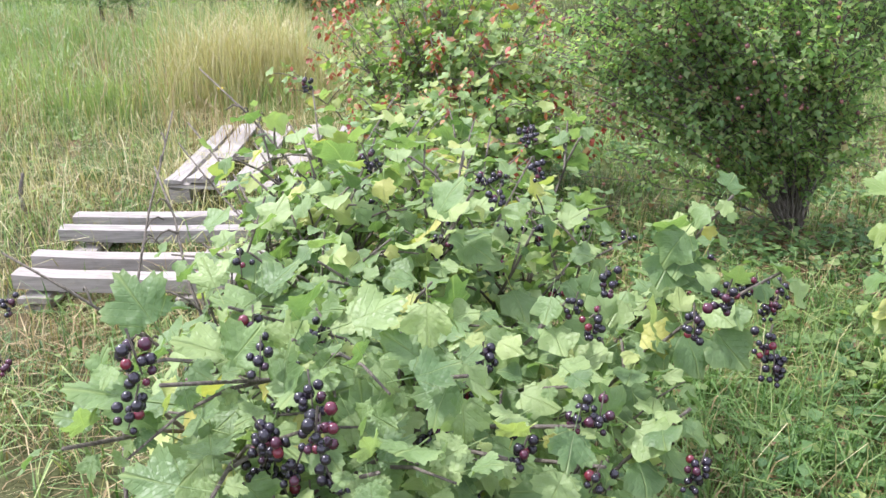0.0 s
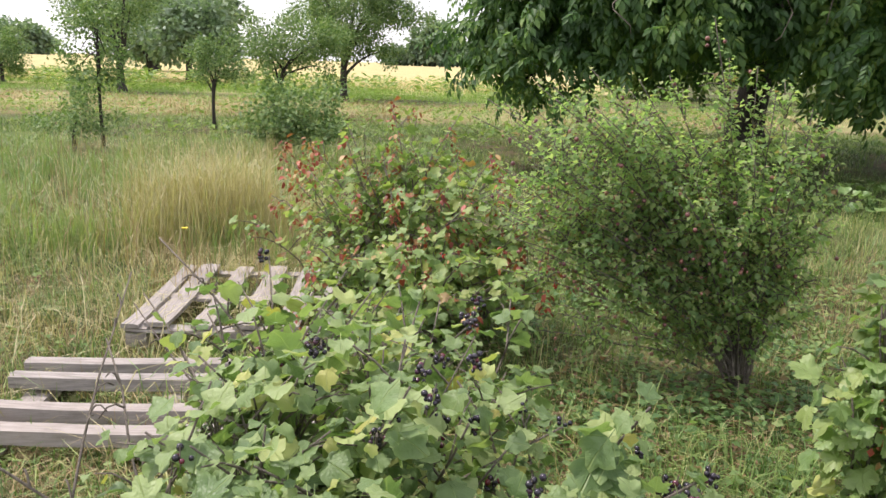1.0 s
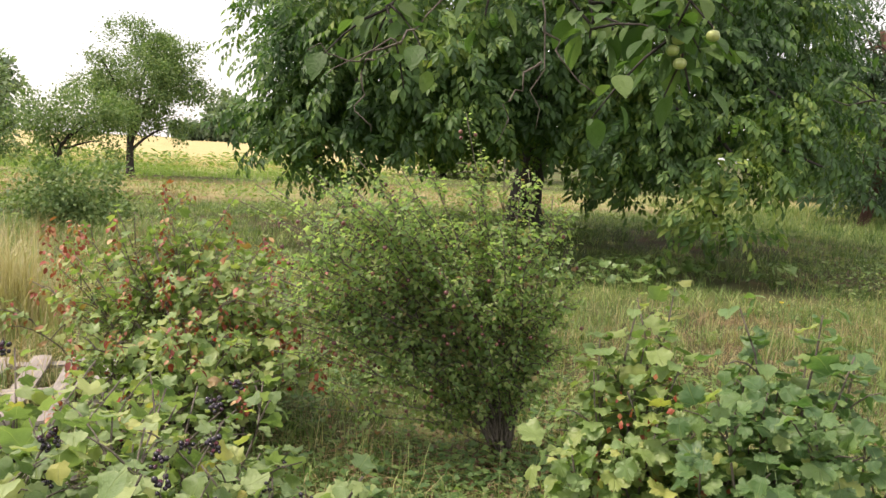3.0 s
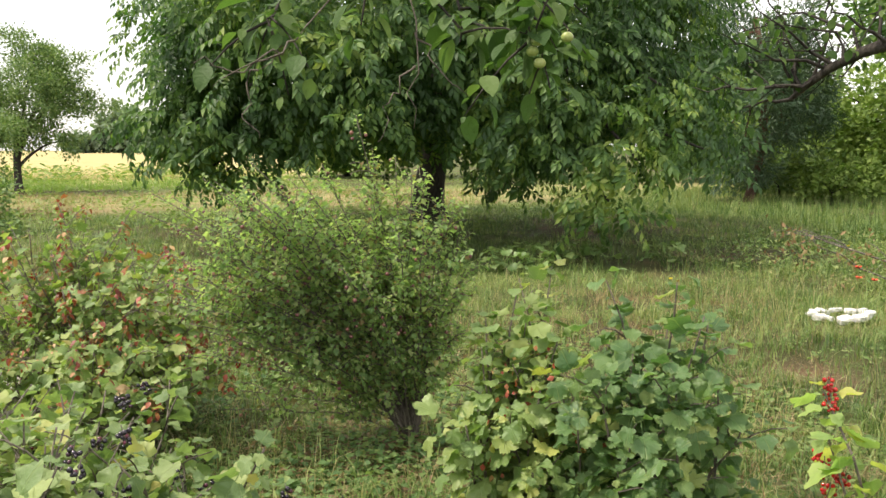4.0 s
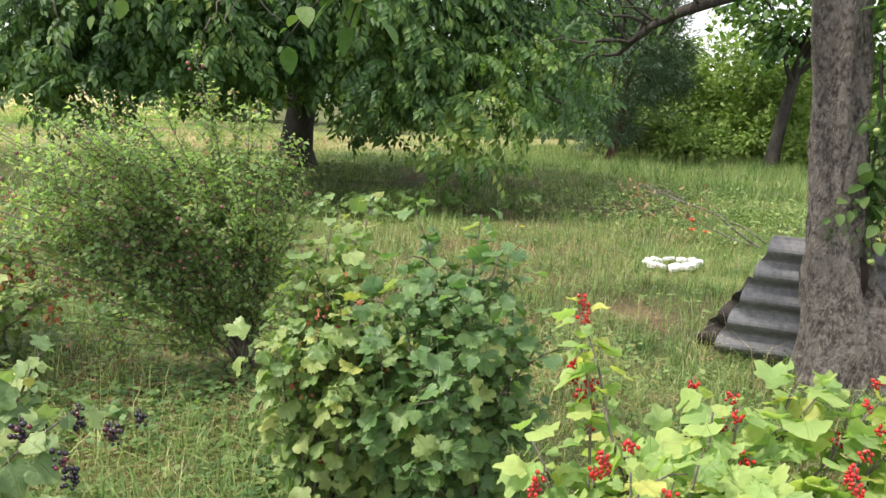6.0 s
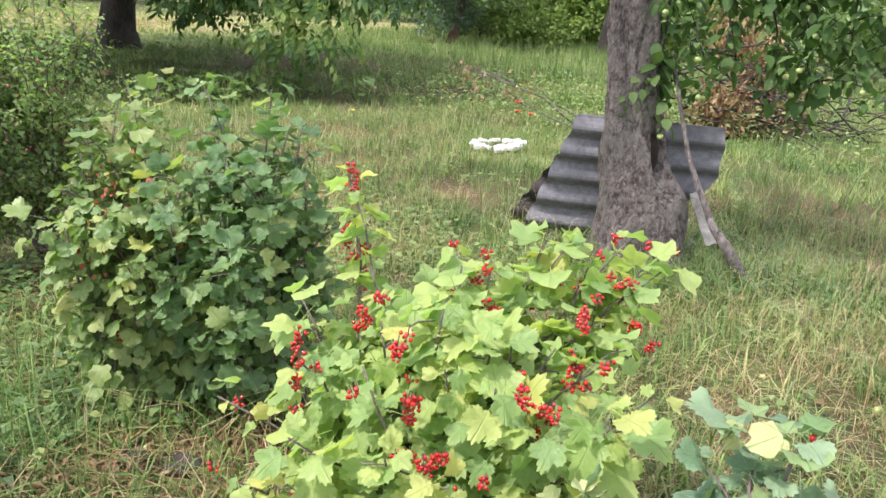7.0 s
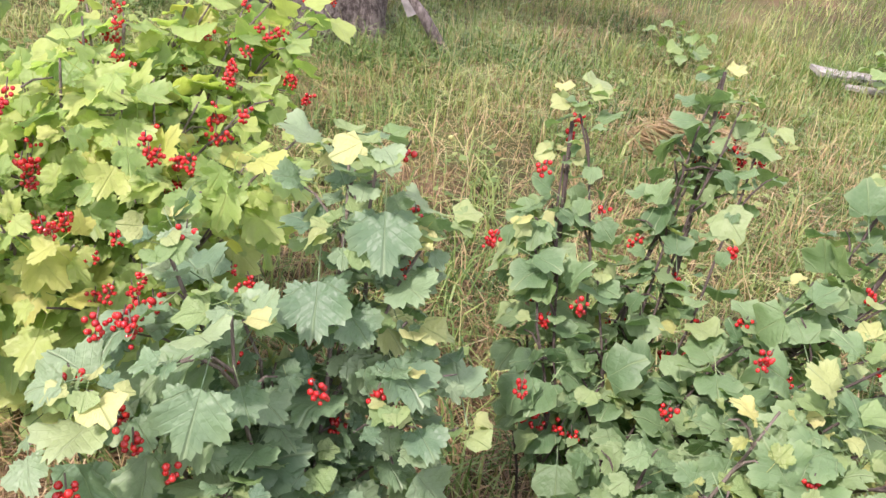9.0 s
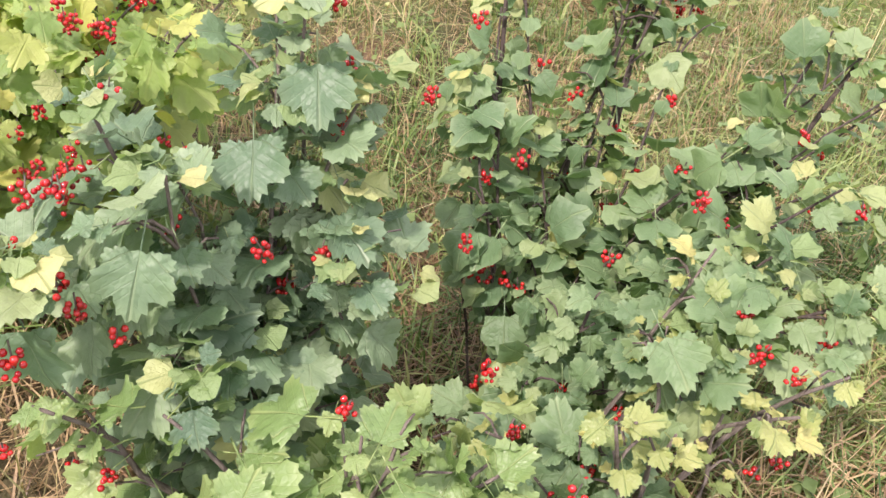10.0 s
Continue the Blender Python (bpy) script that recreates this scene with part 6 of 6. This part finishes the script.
weeds("edge_weeds", "broad green weeds at the edge of the field", field(-22, 9, 36, 47, 420, 0.4, 0.3, 27.0), 0.34, 16, plain_leaf(0.2), M_BRIGHT_LEAF, 0.7)
weeds("herb_layer", "green herbs under the orchard trees", field(-12, 10, 14, 30, 700, 0.5, 0.4, 28.0), 0.16, 10, plain_leaf(0.2), M_BRIGHT_LEAF, 0.3)


# ---- brushwood, dead branch, flowers, fallen fruit ----
def rods(name, label, cat, lines, mat, leaves=None, leaf_mat_=None, size=0.1):
    """A thing of many bare rods, with dry leaves if wanted. lines: start, end, radius."""
    thing = tagged(new(name), label, cat)
    thing.location = (*np.asarray(lines[0][0])[:2], 0)
    b0 = np.array(thing.location)
    v, f, u = joined([tube(curve(a, c, rng.normal(0, 0.06, 3), 7, 0.02), np.linspace(r, r * 0.3, 7), 4) for a, c, r in lines])
    part("twig", mesh_np("twig", v - b0, f, mat), thing, kind="stuff")
    if leaves is not None:
        n = len(leaves)
        way = rng.normal(0, 0.75, (n, 3)) + [0, 0, -0.9]
        v, f, u = scatter(plain_leaf(0.2), frames(way, rng.normal(0, 1, (n, 3)) + [0.2, 0.1, 0.1]), leaves, size * rng.uniform(0.5, 1.3, n))
        part("dry_leaf", mesh_np("dry_leaf", v - b0, f, leaf_mat_, u), thing, "brown dry leaves", "stuff")
    return thing


lines = []
for k in range(100):
    s = rng.uniform(0, 1)
    c = np.array([10.0 + 2.4 * s, 5.9 - 1.6 * s, 0]) + rng.normal(0, 0.3, 3) * [1, 1, 0]
    d = unit(rng.normal(0, 1, 3) * [1, 1, 0.25] + [0.5, -0.5, 0.1])
    c[2] = abs(rng.normal(0.4, 0.35)) + 0.02
    half = rng.uniform(0.3, 0.9)
    a, e = c - d * half, c + d * half
    a[2], e[2] = max(a[2], 0.0), max(e[2], 0.02)
    lines.append((a, e, rng.uniform(0.004, 0.02)))
hang = np.column_stack([10.0 + rng.normal(0, 0.15, 1500), 5.7 + rng.normal(0, 0.15, 1500), np.clip(rng.normal(0.25, 0.17, 1500), 0.03, 0.62)])
tops = np.column_stack([10.3 + 1.4 * rng.uniform(0, 1, 14), 5.9 + rng.normal(0, 0.25, 14), rng.uniform(0.6, 1.35, 14)])
for k in range(12):
    c = np.array([10.75 + rng.normal(0, 0.35), 5.75 + rng.normal(0, 0.2), 0.08 + 0.055 * (k % 7)])
    d = unit(rng.normal(0, 1, 3) * [0.6, 0.6, 0.12] + [0.9, -0.35, 0.0]) * rng.uniform(0.35, 0.7)
    lines.append((c - d, c + d, rng.uniform(0.025, 0.055)))
dry = np.vstack([hang, np.column_stack([rng.normal(10.9, 0.5, 1200), rng.normal(5.7, 0.25, 1200), np.abs(rng.normal(0.3, 0.25, 1200)) + 0.02]), tops[rng.integers(0, 14, 1700)] + rng.normal(0, 0.13, (1700, 3))])
rods("brush_pile", "heap of dead branches and brown dry leaves", "brush pile", lines, M_DARK_BARK, dry, M_BROWN_LEAF, 0.1)

lines = [((8.6, 6.5, 0.02), (8.1, 8.1, 0.6), 0.016), ((8.6, 6.6, 0.02), (7.9, 7.6, 0.62), 0.012), ((8.7, 6.4, 0.02), (8.4, 7.2, 0.5), 0.012), ((8.3, 7.4, 0.45), (7.8, 8.0, 0.55), 0.006), ((8.2, 7.2, 0.4), (7.6, 7.5, 0.5), 0.006), ((8.4, 7.0, 0.3), (7.9, 6.9, 0.42), 0.006), ((8.3, 7.6, 0.5), (8.0, 8.3, 0.45), 0.005)]
dry = np.array([(7.85, 7.7, 0.5), (8.1, 8.05, 0.5), (7.65, 7.5, 0.45), (8.3, 7.2, 0.4), (7.9, 6.95, 0.36)])[rng.integers(0, 5, 130)] + rng.normal(0, 0.13, (130, 3))
rods("fallen_branch", "fallen dead branch with hanging brown leaves", "branch", lines, M_POLE, dry, M_BROWN_LEAF, 0.075)


def flower(name, label, at, high, radius, mat, petals):
    thing = tagged(new(name), label, "flower")
    thing.location = (*at, 0)
    v, f, u = tube(curve((0, 0, -0.02), (0.02, 0.0, high), (0.02, 0, 0), 5), [0.003, 0.0025, 0.002, 0.002, 0.002], 4)
    part("stalk", mesh_np("stalk", v, f, M_GRASS), thing)
    a = np.arange(petals) * 2 * np.pi / petals
    way = np.column_stack([np.cos(a), np.sin(a), np.full(petals, 0.35)])
    v, f, u = scatter(oval_leaf(0.5, 2, 0.1, -0.2), frames(way, np.tile([0, 0, 1.0], (petals, 1))), np.tile([0.02, 0.0, high], (petals, 1)), np.full(petals, radius))
    part("blossom", mesh_np("blossom", v, f, mat, u), thing)


for at, h in (((7.47, 6.48), 0.36), ((7.42, 6.42), 0.27), ((7.6, 6.4), 0.24)):
    flower("poppy", "red poppy flower in the meadow", at, h, 0.045, M_POPPY, 5)
for at, h in (((-0.82, 6.35), 0.3), ((2.9, 8.5), 0.2), ((6.0, 7.4), 0.2), ((9.6, 8.6), 0.25)):
    flower("dandelion", "yellow dandelion flower on a thin stalk", at, h, 0.028, M_YELLOW, 11)

spots = [(4.35, 1.24), (4.23, 1.65), (4.88, 1.37), (4.85, 1.61)] + [(rng.uniform(3.2, 6.0), rng.uniform(0.6, 2.7)) for _ in range(14)] + [(2.0, 2.45), (2.15, 2.3), (2.45, 2.2)]
for x, y in spots:
    ob = tagged(new("fallen_apple", APPLE), "small pale green windfall apple in the grass", "apple", "windfall apples")
    ob.matrix_world = pose(x, y, 0.018, rng.uniform(0, 180), rng.uniform(0, 180), 0) @ Matrix.Scale(rng.uniform(0.014, 0.021), 4)


def leafy_plant(at, n, size, high, label, mat):
    thing = tagged(new("leafy_plant"), label, "plant", "leafy plants in the meadow")
    thing.location = (*at, 0)
    a = rng.uniform(0, 6.28, n)
    rad = rng.uniform(0.05, 1, n) * size * 2.2
    place = np.column_stack([np.cos(a) * rad, np.sin(a) * rad, high * rng.uniform(0.3, 1, n)])
    v, f, u = joined([tube(curve((0, 0, -0.02), p, (0, 0, 0.03), 4), [0.004, 0.004, 0.003, 0.003], 4) for p in place])
    part("stalk", mesh_np("stalk", v, f, M_GRASS), thing, kind="stuff")
    mesh = [mesh_np("leaf", t[0], t[1], mat, t[2]) for t in LEAF_ROUND]
    turn = frames(np.column_stack([np.cos(a), np.sin(a), rng.normal(-0.1, 0.2, n)]), rng.normal(0, 0.3, (n, 3)) + [0, 0, 1])
    for k in range(n):
        m = Matrix(turn[k] * size * rng.uniform(0.6, 1.15)).to_4x4()
        m.translation = place[k]
        part("leaf", mesh[k % 4], thing, at=m)


for at in ((5.2, 9.7), (5.7, 9.9), (6.2, 9.8), (6.7, 9.9), (5.5, 9.3), (4.7, 9.8), (7.4, 9.4)):
    leafy_plant(at, 26, 0.12, 0.3, "low plant with broad green leaves in the meadow", M_PALE_LEAF)
leafy_plant((6.12, 1.28), 26, 0.09, 0.3, "small young currant plant with green leaves", M_PALE_LEAF)
leafy_plant((6.9, 0.2), 22, 0.1, 0.3, "small young currant plant with green leaves", M_PALE_LEAF)


def hay_heap():
    n = 2600
    c = rng.normal(0, 1, (n, 2)) * [0.2, 0.1]
    z = 0.14 * np.exp(-(c[:, 0] / 0.25) ** 2 - (c[:, 1] / 0.14) ** 2) * rng.uniform(0.3, 1, n) + 0.02
    ways = unit(rng.normal(0, 0.5, (n, 3)) * [1, 1, 0.2] + [0.8, -0.5, 0])
    v, f, u = scatter(oval_leaf(0.018, 1, 0.2, 0.15), frames(ways, rng.normal(0, 0.4, (n, 3)) + [0, 0, 1]), np.column_stack([c, z]), rng.uniform(0.08, 0.2, n))
    ob = tagged(new("hay_heap", mesh_np("hay_heap", v, f, M_STRAW, u)), "small heap of raked dry hay", "hay", kind="stuff")
    ob.matrix_world = pose(4.95, 0.92, 0, 0, 0, -35)


hay_heap()
for k, (at, size) in enumerate((((6.92, 0.46, 0.05, 6, 4, -50), (0.5, 0.12, 0.03)), ((6.8, 0.3, 0.03, 0, 0, -62), (0.35, 0.09, 0.02)))):
    ob = board("old_board", None, size, pose(*at), M_WEATHERED, 70 + k)
    tagged(ob, "grey weathered board lying in the grass", "board")


def stick(a, b, r, label):
    v, f, u = tube(curve(a, b, rng.normal(0, 0.01, 3), 6, 0.004), np.linspace(r, r * 0.7, 6), 6)
    tagged(new("stick", mesh_np("stick", v, f, M_POLE)), label, "stick")


stick((-1.28, 4.63, -0.03), (-1.27, 4.63, 0.22), 0.012, "short dark stake standing in the grass")

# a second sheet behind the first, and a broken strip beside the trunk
dark = lean_sheet((5.02, 4.02, 0.0), (0.58, -0.81, 0.0), (0.02, -0.16, 0.6), sheet(0.55, 3, 0.5, 0.2, 0.1), "corrugated sheet leaning from behind, darkened to stand for its shade")
# swaps the sheet's grey for a dark that paints its shaded underside
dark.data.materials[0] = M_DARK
ob = board("sheet_strip", None, (0.32, 0.07, 0.01), Matrix.Translation((5.283, 2.690, 0.307)) @ Vector((0.092, -0.100, -0.290)).to_track_quat("X", "Y").to_matrix().to_4x4(), M_WEATHERED, 80)
tagged(ob, "pale broken strip leaning beside the trunk", "strip")


def clods():
    for k, (x, y) in enumerate(((2.12, 2.72), (2.2, 2.62), (2.0, 2.7), (1.95, 2.4), (2.05, 2.3))):
        r = np.random.default_rng(90 + k)
        v, f, u = ball(9, 6)
        v = v * [0.07, 0.055, 0.03] * r.uniform(0.7, 1.2, 3) + r.normal(0, 0.005, v.shape)
        ob = tagged(new("soil_clod", mesh_np("soil_clod", v, f, M_DARK)), "dark clod of bare soil under the bush", "soil")
        ob.matrix_world = pose(x, y, 0.015, 0, 0, r.uniform(0, 360))


clods()
